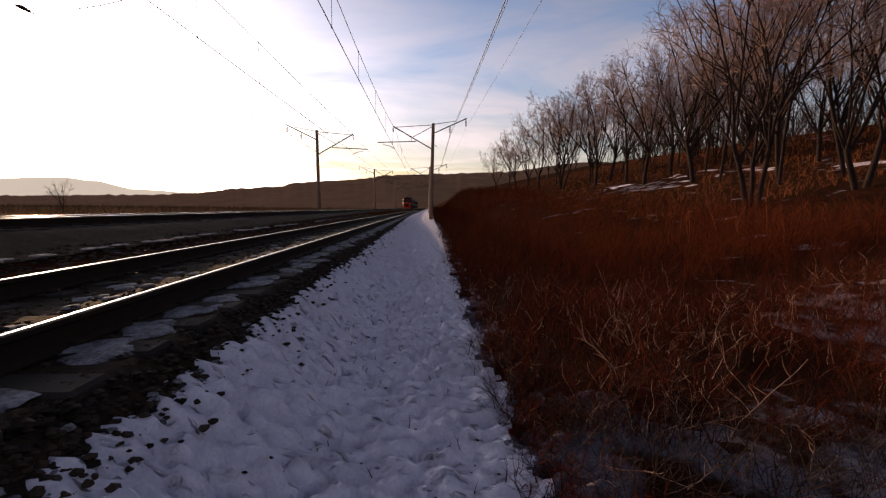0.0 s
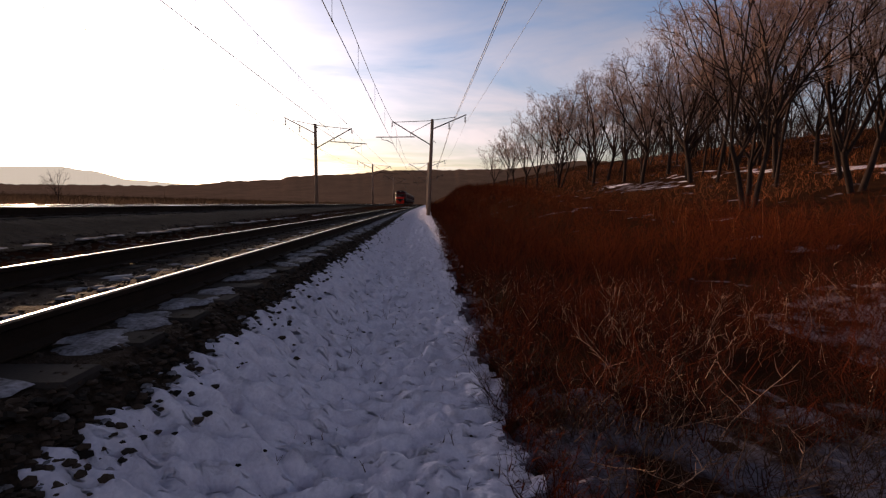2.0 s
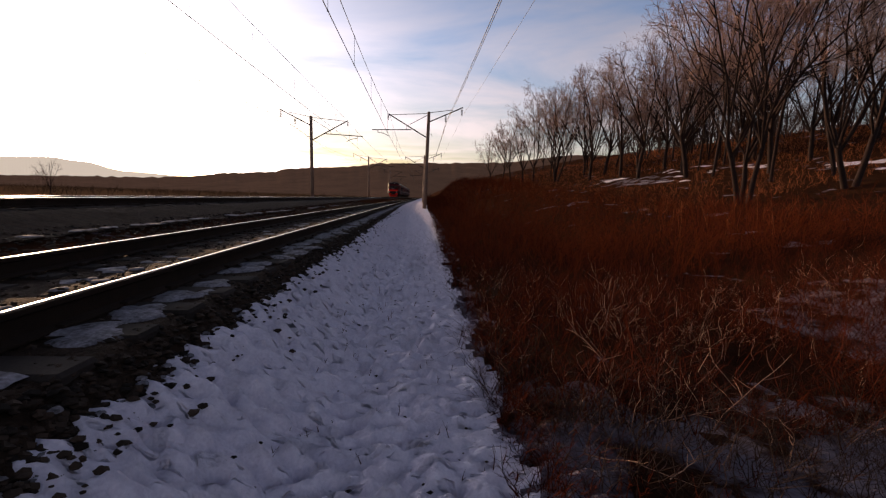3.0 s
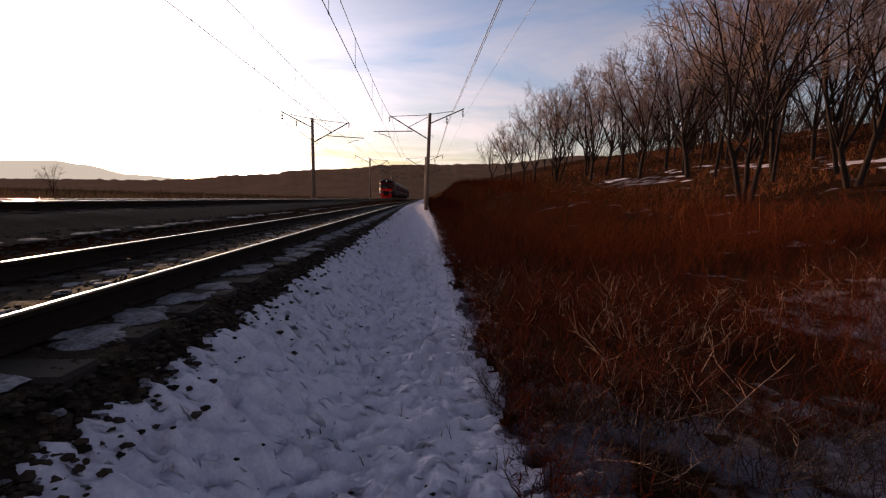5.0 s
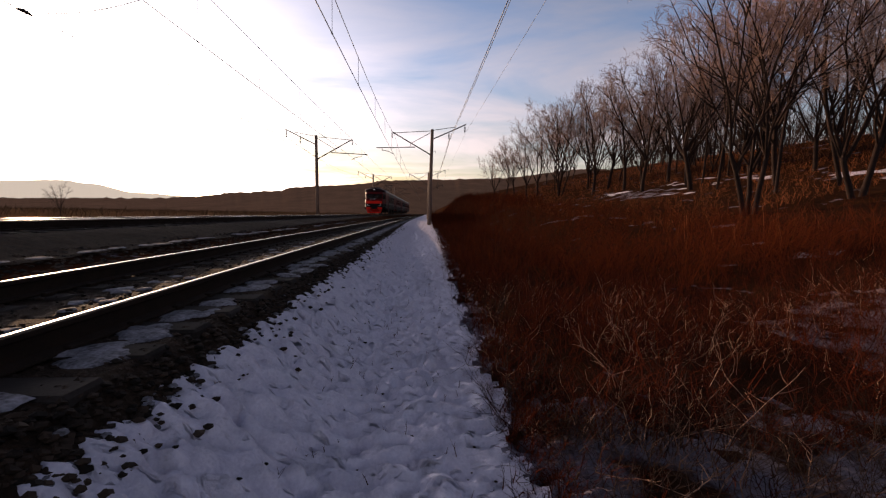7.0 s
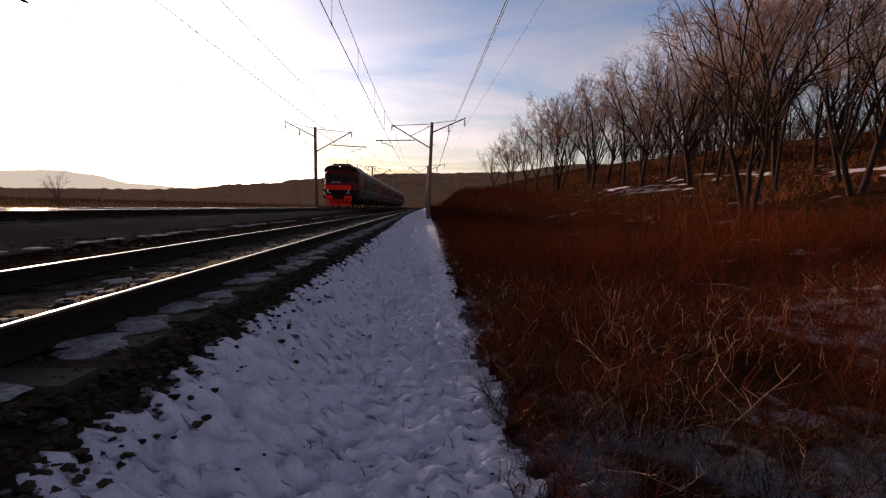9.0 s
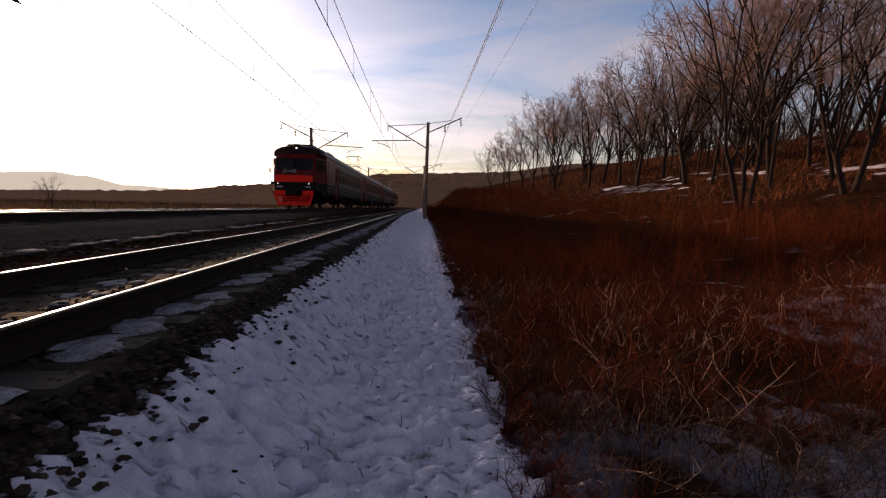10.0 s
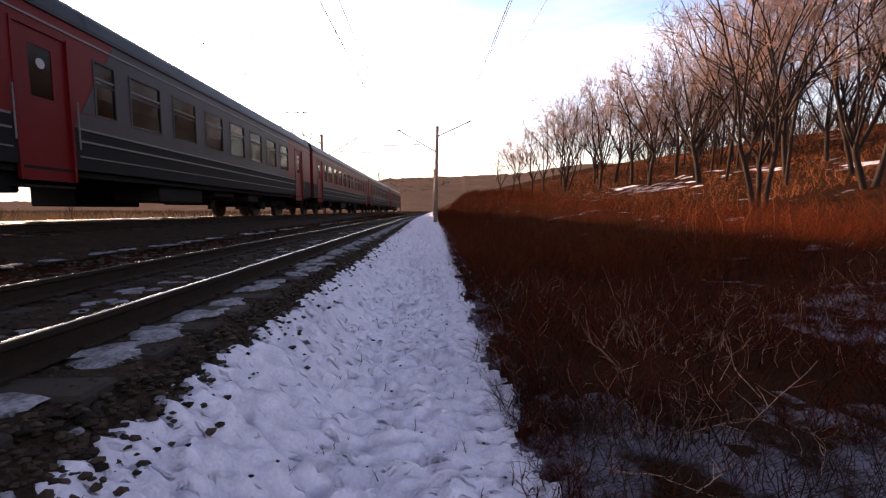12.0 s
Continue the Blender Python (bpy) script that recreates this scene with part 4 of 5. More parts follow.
def nose(car):
    """Cab of the leading car: rounded corners, sloping windscreen, lamp box, plough."""
    def ring(z, y_front, half, r=0.30, back=1.95):
        pts = []
        for s in (-1, 1):
            arc = []
            for k in range(7):
                a = math.pi / 2 * k / 6
                arc.append((s * (half - r + r * math.sin(a)), y_front + r * 0.8 * (1 - math.cos(a)) + 0.0, z))
            arc.append((s * (half + 0.37), back, z))
            pts.append(arc)
        return pts[0][::-1] + [(0, y_front - 0.06, z)] + pts[1]

    def front(z):
        return 0.0 if z < 2.3 else (z - 2.3) * 0.30 + max(0.0, z - 3.26) * 0.8

    def shell(z0, z1, n=2, keep=None, inset=0.0):
        v, f = [], []
        rows = [z0 + (z1 - z0) * k / n for k in range(n + 1)]
        for z in rows:
            v += ring(z, front(z) + inset, HALF - 0.37 - inset - max(0.0, z - 3.26) * 0.25)
        w = len(ring(0, 0, HALF))
        for j in range(n):
            for i in range(w - 1):
                if keep is None or keep(i):
                    f.append((j * w + i, j * w + i + 1, (j + 1) * w + i + 1, (j + 1) * w + i))
        used = sorted({i for q in f for i in q})
        at = {i: k for k, i in enumerate(used)}
        return [v[i] for i in used], [tuple(at[i] for i in q) for q in f]
    # 17 columns: 0 side, 1..6 corner, 7, 8 front halves, 9..14 corner, 15 side
    part("cab_skirt", shell(1.15, 1.73), M["lower"], car, "black lower cab front", True)
    part("red_band", shell(1.73, 2.17, keep=lambda i: 5 <= i <= 10, inset=-0.012), M["bright"], car, "bright red band across the cab front")
    part("cab_lower_front", shell(1.73, 2.52), M["red"], car, "dark red cab front", True)
    for cols in ((1, 2, 3, 4), (11, 12, 13, 14)):
        part("cab_pillar", shell(2.52, 3.28, keep=lambda i, c=cols: i in c), M["red"], car, "", True)
    part("cab_brow", shell(3.28, 3.62, 3), M["red"], car, "dark red brow above the windscreen", True)
    for cols in ((5, 6, 7), (8, 9, 10)):
        w = part("windscreen", shell(2.55, 3.26, keep=lambda i, c=cols: i in c, inset=0.03), M["screen"], car, "large flat cab windscreen pane")
        w.visible_shadow = False
    part("windscreen_post", box(-0.045, 0.045, front(2.9) - 0.14, front(2.9) + 0.12, 2.5, 3.3), M["under"], car)
    for s in (-1, 1):
        part("windscreen_rim", tube([(s * 0.06, front(2.54) - 0.07, 2.54), (s * 1.16, front(2.54) - 0.0, 2.54), (s * 1.2, front(3.27) + 0.02, 3.27), (s * 0.06, front(3.27) - 0.07, 3.27)], 0.02, 5), M["under"], car)
        part("wiper", tube([(s * 0.5, front(2.5) - 0.09, 2.48), (s * 0.85, front(3.0) - 0.08, 3.02)], 0.012, 4), M["under"], car)
        # cab side with a window
        slant = pose(s * (HALF - 0.335), 0.42, 0, 0, 0, -s * 12.4)

        def pane_bar(y0, y1, z0, z1, out, t):
            return moved(box(*sorted((s * out, s * (out - t))), y0, y1, z0, z1), slant)
        part("cab_side", pane_bar(1.2, 1.55, 2.52, 3.28, 0.0, 0.05), M["red"], car)
        cw = part("cab_side_window", join(pane_bar(-0.02, 0.06, 2.46, 3.24, 0.03, 0.06), pane_bar(1.14, 1.22, 2.46, 3.24, 0.03, 0.06), pane_bar(-0.02, 1.22, 2.42, 2.48, 0.03, 0.06),
                                          pane_bar(-0.02, 1.22, 3.22, 3.30, 0.03, 0.06), pane_bar(0.76, 0.81, 2.48, 3.22, 0.025, 0.04), pane_bar(0.06, 1.14, 3.02, 3.06, 0.025, 0.04)), M["frame"], car, "cab side window in a metal frame")
        part("pane", pane_bar(0.06, 1.14, 2.48, 3.22, 0.012, 0.008), M["screen"], cw)
        part("crew_door", slab(2.45, 3.1, 1.77, 3.25, HALF + 0.012, s, 0.02), M["red"], car, "narrow red crew door")
        for q in (2.36, 3.2):
            part("handrail", tube([(s * (HALF + 0.06), q, 1.3), (s * (HALF + 0.06), q, 2.35)], 0.016, 5), M["stripe"], car)
        for z in (0.62, 0.9, 1.2):
            part("foothold", box(*sorted((s * (HALF - 0.05), s * (HALF + 0.05))), 3.3, 3.75, z, z + 0.03), M["under"], car)
        for q in (4.2, 4.85):
            part("side_vent", moved(box(-0.18, 0.18, -0.22, 0.22, -0.08, 0.12, 0.02), pose(s * 1.42, q, 4.02, 0, s * 38, 0)), M["under"], car, "louvred roof vent")
        part("lamp_housing", box(s * 1.0 - 0.13, s * 1.0 + 0.13, -0.10, 0.1, 1.52, 1.72, 0.02), M["under"], car)
        part("buffer_lamp", tube([(s * 1.0, -0.11, 1.62), (s * 1.0, -0.125, 1.62)], 0.045, 12), M["dim"], car, "small lit buffer lamp")
        part("number_bar", join(*[box(s * 0.92 + 0.10 * k - 0.16, s * 0.92 + 0.10 * k - 0.10, -0.072, -0.062, 1.36, 1.47) for k in range(4)]), M["white"], car, "pale number marks")
    part("mirror", join(box(-HALF + 0.04, -HALF + 0.10, 0.35, 0.5, 2.35, 2.65, 0.02), tube([(-HALF + 0.36, 0.6, 2.4), (-HALF + 0.07, 0.42, 2.4)], 0.015, 4)), M["under"], car, "side mirror on an arm")
    part("ledge", box(-HALF + 0.22, -HALF + 0.5, -0.02, 0.3, 1.60, 1.75, 0.02), M["under"], car)
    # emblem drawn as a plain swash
    part("emblem", join(tube([(-0.62, -0.085, 2.26), (-0.62, -0.09, 2.50), (-0.42, -0.09, 2.50), (-0.42, -0.09, 2.38), (-0.60, -0.09, 2.38)], 0.032, 4),
                        tube([(-0.34, -0.09, 2.37), (-0.24, -0.09, 2.48), (-0.16, -0.09, 2.38), (-0.06, -0.09, 2.50)], 0.032, 4),
                        tube([(0.14, -0.088, 2.38), (-0.02, -0.088, 2.38), (-0.02, -0.088, 2.46), (0.02, -0.088, 2.52), (0.16, -0.085, 2.52), (0.16, -0.088, 2.38)], 0.032, 4)), M["white"], car, "pale emblem on the cab front")
    # cab roof: loft from the brow to the roof
    v, f = [], []
    for u in range(6):
        q = u / 5
        y = 0.69 + 0.95 * q
        lift = 0.74 + 0.26 * math.sin(q * math.pi / 2)
        for x, z in roof_profile():
            shrink = 0.91 + 0.09 * q
            v.append((x * shrink, y + 0.25 * (abs(x) / HALF) ** 3 * (1 - q), 3.60 + (z - 3.60) * lift))
    n = len(roof_profile())
    for u in range(5):
        for k in range(n - 1):
            f.append((u * n + k, (u + 1) * n + k, (u + 1) * n + k + 1, u * n + k + 1))
    f.append(tuple(range(n)))
    part("cab_roof", (v, f), M["cap"], car, "dark rounded cab roof", True)
    part("lamp_box", join(box(-0.24, 0.24, 0.74, 1.9, 3.80, 4.31, 0.07)), M["roof"], car, "raised headlamp box")
    part("headlamp", tube([(0, 0.735, 4.04), (0, 0.72, 4.04)], 0.048, 16), M["headlamp"], car, "lit round headlamp")
    part("roof_pod", box(-0.9, 0.9, 1.6, 3.1, 4.1, 4.40, 0.08), M["roof"], car, "low roof casing")
    part("antenna", join(tube([(0, 4.9, 4.2), (0, 4.9, 5.12)], 0.03, 6), tube([(0, 4.65, 5.12), (0, 5.15, 5.12)], 0.03, 5), tube([(-0.25, 4.9, 5.12), (0.25, 4.9, 5.12)], 0.03, 5)), M["iron"], car, "T-shaped radio antenna")
    part("aerial", tube([(0.35, 2.0, 4.2), (0.35, 2.0, 4.75)], 0.012, 4), M["iron"], car)
    # plough
    def leaning(x0, x1, z0, z1, shift):
        v, f = box(x0, x1, -0.07, 0.04, z0, z1)
        return [(x + shift * (z1 - z) / (z1 - z0), y, z) for x, y, z in v], f
    part("plough", join(box(-1.27, -0.55, -0.03, 0.05, 0.86, 1.17, 0.02), box(0.55, 1.27, -0.03, 0.05, 0.86, 1.17, 0.02), box(-1.07, 1.07, -0.10, 0.0, 0.20, 0.38, 0.02),
                        leaning(-1.27, -1.13, 0.26, 0.90, 0.20), leaning(1.13, 1.27, 0.26, 0.90, -0.20)), M["bright"], car, "bright red plough and cowcatcher")
    for k in range(4):
        z = 0.42 + 0.115 * k
        w = 1.03 + 0.04 * k
        part("plough_slat", box(-w, w, -0.07, -0.02, z, z + 0.055), M["bright"], car)
    for s in (-1, 1):
        part("plough_brace", tube([(s * 0.9, 0.0, 0.3), (s * 0.35, 0.1, 0.95)], 0.035, 5), M["under"], car)
    part("coupler", join(box(-0.2, 0.2, -0.42, 0.3, 0.88, 1.2, 0.05), box(-0.32, 0.32, -0.5, -0.38, 0.84, 1.24, 0.04), box(-0.5, 0.5, 0.05, 0.3, 0.5, 1.2)), M["under"], car, "black automatic coupler")
    part("cab_bulkhead", box(-1.28, 1.28, 0.3, 0.38, 1.0, 2.5), M["under"], car)
    part("cab_desk", box(-1.26, 1.26, 0.38, 0.8, 2.1, 2.45, 0.05), M["under"], car)
    part("cab_seat", join(box(0.35, 0.8, 1.2, 1.3, 1.9, 2.6, 0.04), box(0.35, 0.8, 0.9, 1.3, 1.8, 1.9, 0.03)), M["under"], car)


lead = coach("train_car", "dark red and grey electric train leading car with bright red plough", True, False, 1)
nose(lead)
second = coach("train_car", "red electric train motor car with a raised pantograph", False, True, 2)
third = coach("train_car", "dark red and grey electric train trailer car", False, False, 3)
fourth = coach("train_car", "red electric train motor car with a raised pantograph", False, True, 4)
CARS = [lead, second, third, fourth]


SPEED = 13.66     # metres a second


def front_y(t):
    """Where the train's nose is, metres ahead of the camera."""
    return 165.63 - SPEED * t + 0.2 * max(0.0, t - 10.5) ** 2


def car_pose(y):
    dx = bend(y + LENGTH) - bend(y)
    return pose(FAR_X + bend(y), y, FAR_Z, 0, 0, -math.degrees(math.atan2(dx, LENGTH)))


# ---- bare trees ----
def grow(rng, height, spread, stems, rich, high=False):
    """Trunk and limbs as one mesh, the fine twigs as another."""
    wood, fine = [], []

    def limb(p, d, length, r, n, sway, up):
        pts, rad, q, w = [Vector(p)], [r], Vector(p), Vector(d).normalized()
        for k in range(n):
            w = (w + Vector((rng.gauss(0, sway), rng.gauss(0, sway), rng.gauss(up, sway * 0.5)))).normalized()
            q = q + w * length / n
            pts.append(q.copy())
            rad.append(max(0.005, r * (1 - 0.8 * (k + 1) / n)))
        return pts, rad

    def off(pts, rad, u, angle):
        n = len(pts) - 1
        i = min(n - 1, int(u * n))
        base = pts[i].lerp(pts[i + 1], u * n - i)
        w = (pts[i + 1] - pts[i]).normalized()
        a = rng.uniform(0, 2 * math.pi)
        side = w.cross(Vector((math.cos(a), math.sin(a), 0.3))).normalized()
        return base, (w * math.cos(angle) + side * math.sin(angle)), rad[i] + (rad[i + 1] - rad[i]) * (u * n - i)

    def twigs(bp, br, n, size):
        for j in range(n):
            b2, d2, r2 = off(bp, br, 1 - 0.75 * rng.random() ** 1.3, rng.uniform(0.45, 0.95))
            cp, cr = limb(b2, d2, size * rng.uniform(0.6, 1.15), max(0.016, r2 * 0.6), 4, 0.17, 0.06)
            fine.append(tube(cp, cr, 3, caps=False))
            for i in range(rich - 1):
                b3, d3, r3 = off(cp, cr, rng.uniform(0.15, 1), rng.uniform(0.4, 0.95))
                ep, er = limb(b3, d3, size * rng.uniform(0.3, 0.6), 0.0075, 2, 0.2, 0.03)
                fine.append(tube(ep, er, 3, caps=False))
                for h in range(rich // 2):
                    b4, d4, r4 = off(ep, er, rng.uniform(0.2, 0.9), rng.uniform(0.4, 0.9))
                    gp, gr = limb(b4, d4, size * rng.uniform(0.18, 0.34), 0.006, 1, 0.16, 0.02)
                    fine.append(tube(gp, gr, 3, caps=False))

    for s in range(stems):
        a = 2 * math.pi * s / stems + (rng.random() if stems > 2 else 0.0)
        lean = 0.03 if stems == 1 else (rng.uniform(0.08, 0.16) if stems > 2 else rng.uniform(0.22, 0.34))
        foot = Vector((0.16 * math.cos(a), 0.16 * math.sin(a), -0.4)) if stems > 1 else Vector((0, 0, -0.4))
        hh = height * (1 if s == 0 else rng.uniform(0.85, 1.0))
        r0 = 0.0108 * height / (1 + 0.28 * (stems - 1)) * (0.62 if high else 1.0)
        fork = hh * (rng.uniform(0.42, 0.5) if high else rng.uniform(0.18, 0.27))
        tp, tr = limb(foot, (lean * math.cos(a), lean * math.sin(a), 1), fork + 0.4, r0 * 1.6, 4, 0.05, 0.02)
        tr = [r0 * (1.45 - 0.40 * (k / 4) ** 0.6) for k in range(5)]
        wood.append(tube(tp, tr, 8, caps=False))
        n = 4 if high else max(4, 8 - stems)
        for k in range(n):     # main limbs rise steeply, lean out and curve up into a round crown
            w = a + 2 * math.pi * k / n + rng.uniform(-0.4, 0.4)
            tilt = 0.08 if k == 0 else rng.uniform(0.24, 0.80) * spread
            d = Vector((math.sin(tilt) * math.cos(w), math.sin(tilt) * math.sin(w), math.cos(tilt)))
            start = tp[-1].lerp(tp[-2], rng.random() * (0.0 if k < 2 else 0.9))
            mp, mr = limb(start, d, (hh - fork) * (1.0 if k == 0 else rng.uniform(0.94, 1.06) - 0.22 * tilt), r0 * rng.uniform(0.5, 0.78), 9, 0.10, 0.05)
            wood.append(tube(mp, mr, 6, caps=False))
            for j in range(8):
                u = rng.uniform(0.26, 0.92)
                b, d1, r = off(mp, mr, u, rng.uniform(0.45, 0.85))
                bp, br = limb(b, d1, hh * (0.10 + 0.20 * (1 - u)) * rng.uniform(0.8, 1.25), max(0.026, r * 0.6), 5, 0.14, 0.05)
                wood.append(tube(bp, br, 4, caps=False))
                twigs(bp, br, 5, hh * 0.084)
            twigs(mp[4:], mr[4:], 6, hh * 0.09)
    return join_fast(wood), join_fast(fine)


def join_fast(geoms):
    v, f = [], []
    for gv, gf in geoms:
        n = len(v)
        v.extend(gv)
        f.extend([tuple(i + n for i in q) for q in gf])
    return v, f


TREE_KINDS = []
for k, (stems, spread, rich, high) in enumerate(((1, 1.0, 5, False), (1, 0.85, 5, False), (3, 0.75, 4, False), (2, 0.85, 4, False), (1, 0.9, 4, True), (1, 0.95, 3, False), (2, 0.8, 3, False), (1, 0.9, 3, True))):
    w, t = grow(random.Random(20 + k), 12.0, spread, stems, rich, high)
    TREE_KINDS.append((mesh_of("trunk", *w, M["bark"], True), mesh_of("crown", *t, M["twig"])))


def tree(x, y, h, kind, turn, label, lean=0.0):
    ob = thing("bare_tree", label, "tree", pose(x, y, ground_z(x, y), 0, lean, 0) @ pose(0, 0, 0, 0, 0, turn) @ Matrix.Scale(h / 12.0, 4), group="bare trees on the slope")
    for name, me in zip(("trunk", "crown"), TREE_KINDS[kind]):
        new(name, me).parent = ob


rngt = random.Random(77)
# x, y, height, kind, turn, lean
TREES = [(15.5, 19.6, 13.2, 2, 20, 0), (20.5, 24.0, 11.0, 4, 80, 2), (22.4, 22.0, 12.5, 4, 100, -15), (19.5, 18.4, 12.0, 3, 8, -3), (24.6, 19.4, 10.5, 1, 240, 4),
         (21.8, 34.0, 13.3, 0, 190, -4), (21.9, 31.0, 12.7, 4, 310, 3), (21.4, 41.0, 12.9, 0, 10, 0), (26.3, 45.0, 13.9, 1, 130, 0), (24.2, 55.0, 13.7, 0, 60, 0),
         (24.3, 62.0, 12.6, 1, 280, 3), (19.5, 60.0, 13.9, 2, 150, 0), (20.6, 64.0, 13.5, 0, 40, 0), (19.0, 70.0, 12.4, 1, 200, 0), (17.4, 80.0, 11.2, 0, 300, 0),
         (16.0, 95.0, 10.1, 1, 30, 0), (17.4, 88.0, 10.8, 0, 120, 0), (27.0, 36.0, 12.3, 0, 70, 3), (28.5, 30.0, 11.9, 1, 200, 0), (18.3, 75.0, 11.7, 1, 15, 0),
         (20.2, 50.0, 13.1, 1, 75, 0), (23.0, 48.0, 12.6, 0, 160, 0), (24.0, 38.0, 12.5, 1, 222, 0), (23.4, 27.5, 12.6, 0, 290, 0)]
for k in range(9):      # the second row close behind
    TREES.append((23.5 + 8.5 * rngt.random(), 34 + 44 * rngt.random(), rngt.uniform(9.5, 11.5), rngt.choice((0, 1, 4)), rngt.uniform(0, 360), rngt.uniform(-4, 4)))
LAB = "bare leafless tree with dark bark on the brushy slope"
for q in TREES:
    tree(q[0], q[1], q[2], q[3], q[4], LAB, q[5])
for k in range(48):
    y = 28 + 95 * rngt.random() ** 1.2
    x = 27 + rngt.random() * 38 + 0.05 * y
    tree(x, y, rngt.uniform(9.0, 11.5), rngt.choice((5, 6, 7, 5, 7)), rngt.uniform(0, 360), "bare leafless tree deeper in the hillside wood", rngt.uniform(-4, 4))
lone = thing("bare_tree", "small lone bare tree in the field beyond the tracks", "tree", pose(-46, 57, 0.4, 0, 0, 0) @ Matrix.Scale(0.36, 4))
for name, me in zip(("trunk", "crown"), TREE_KINDS[5]):
    new(name, me).parent = lone


# ---- dry weeds and brush ----
def blades(rng, spots, hmin, hmax, r0, sub, sides=3, seg=4, bendy=0.25, uneven=0.0, splay=0.22):
    """Many thin stems with side twigs; spots: (x, y)."""
    v, f = [], []

    def stem(p, d, length, r, n):
        base = len(v)
        q, w = Vector(p), Vector(d)
        for k in range(n + 1):
            rr = r * (1 - 0.8 * k / n)
            for s in range(sides):
                a = 2 * math.pi * s / sides
                v.append((q.x + rr * math.cos(a), q.y + rr * math.sin(a), q.z))
            w = (w + Vector((rng.gauss(0, bendy), rng.gauss(0, bendy), rng.gauss(-0.05, bendy * 0.6)))).normalized()
            q = q + w * length / n
        for k in range(n):
            for s in range(sides):
                t = (s + 1) % sides
                f.append((base + k * sides + s, base + k * sides + t, base + (k + 1) * sides + t, base + (k + 1) * sides + s))
        return v[base + (n // 2) * sides]
    for x, y in spots:
        h = rng.uniform(hmin, hmax) * max(0.3, 1 + uneven * (noise.noise(Vector((x * 0.8, y * 0.6, 11))) + 0.6 * noise.noise(Vector((x * 2.3, y * 1.9, 12)))))
        p = Vector((x, y, ground_z(x, y) - 0.03))
        mid = stem(p, (rng.gauss(0, splay), rng.gauss(0, splay), 1), h, r0, seg)
        for k in range(sub):
            u = rng.uniform(0.3, 0.9)
            b = p.lerp(Vector(mid), min(1, u * 2)) if u < 0.5 else Vector(mid) + Vector((0, 0, (u - 0.5) * h * 0.6))
            a = rng.uniform(0, 6.28)
            stem(b, (math.cos(a) * 0.8, math.sin(a) * 0.8, rng.uniform(0.2, 0.9)), h * rng.uniform(0.2, 0.45), r0 * 0.6, 2)
    return v, f


def scatter(rng, n, y0, y1, x_left, x_right, clump, power=1.6):
    out = []
    while len(out) < n:
        y = y0 + (y1 - y0) * rng.random() ** power
        x = x_left(y) + (x_right(y) - x_left(y)) * rng.random()
        d = noise.noise(Vector((x * 0.55, y * 0.4, 1))) + 0.4 * noise.noise(Vector((x * 2.1, y * 1.7, 2)))
        open_snow = ((x - 20.5) / 3.4) ** 2 + ((y - 39) / 6.4) ** 2 < 1
        if d < clump + rng.gauss(0, 0.12) and not open_snow:
            out.append((x + bend(y), y))
    return out


rw = random.Random(5)
left_edge = lambda y: 0.66 + 0.30 * smooth(5, 25, y) + 0.12 * noise.noise(Vector((y * 1.3, 7, 0)))
near_r = lambda y: min(14.0, 1.6 + 1.25 * y)
far_r = lambda y: 14.5
g = blades(rw, scatter(rw, 5200, 2.7, 15, left_edge, near_r, 0.34, 1.35), 0.35, 0.95, 0.0048, 7, seg=5, bendy=0.42, uneven=0.8, splay=0.35)
tagged(new("dry_weeds", mesh_of("dry_weeds", *g, M["weed"])), "tangle of reddish brown dry weeds in thin snow", "weeds", kind="stuff")
g = blades(rw, [(left_edge(y) + bend(y) + rw.gauss(0.04, 0.09), y) for y in [1.8 + 24 * rw.random() ** 1.5 for k in range(1000)]] + scatter(rw, 260, 1.7, 3.4, left_edge, near_r, 0.1), 0.08, 0.34, 0.004, 5, seg=4, bendy=0.5, splay=0.5)
tagged(new("low_weeds", mesh_of("low_weeds", *g, M["weed"])), "low brown weeds along the edge of the snow", "weeds", kind="stuff")
g = blades(rw, scatter(rw, 620, 1.8, 4.0, lambda y: left_edge(y) + 0.1, near_r, 0.25, 1.0), 0.35, 0.85, 0.0036, 5, seg=8, bendy=0.34, splay=0.6, uneven=0.6)
tagged(new("bare_canes", mesh_of("bare_canes", *g, M["cane"])), "thin dark bare canes arching over the snow", "canes", kind="stuff")
g = blades(rw, scatter(rw, 380, 2.6, 8, left_edge, near_r, 0.1) + [(2.5 + rw.gauss(0, 0.42), 4.6 + rw.gauss(0, 0.5)) for k in range(34)] + [(3.6 + rw.gauss(0, 0.3), 4.3 + rw.gauss(0, 0.4)) for k in range(12)], 0.3, 0.8, 0.0026, 3, seg=7, bendy=0.36, uneven=0.8, splay=0.3)
tagged(new("dry_straw", mesh_of("dry_straw", *g, M["straw"])), "pale dry grass stalks standing among the weeds", "grass", kind="stuff")
g = blades(rw, scatter(rw, 6800, 9.5, 60, left_edge, far_r, 0.42, 1.5), 0.5, 1.45, 0.008, 6, seg=4, bendy=0.36, uneven=0.8, splay=0.35)
tagged(new("red_brush", mesh_of("red_brush", *g, M["brush"])), "dense reddish leafless brush beside the path", "brush", kind="stuff")
g = blades(rw, [(x + rw.gauss(0, 0.35), y + rw.gauss(0, 0.4)) for x, y in ((9.6, 14.2), (10.3, 13.6), (11.0, 13.0), (8.8, 15.0), (12.0, 12.6), (9.9, 11.8)) for k in range(4)], 0.9, 1.6, 0.006, 1, seg=5, bendy=0.08, splay=0.08)
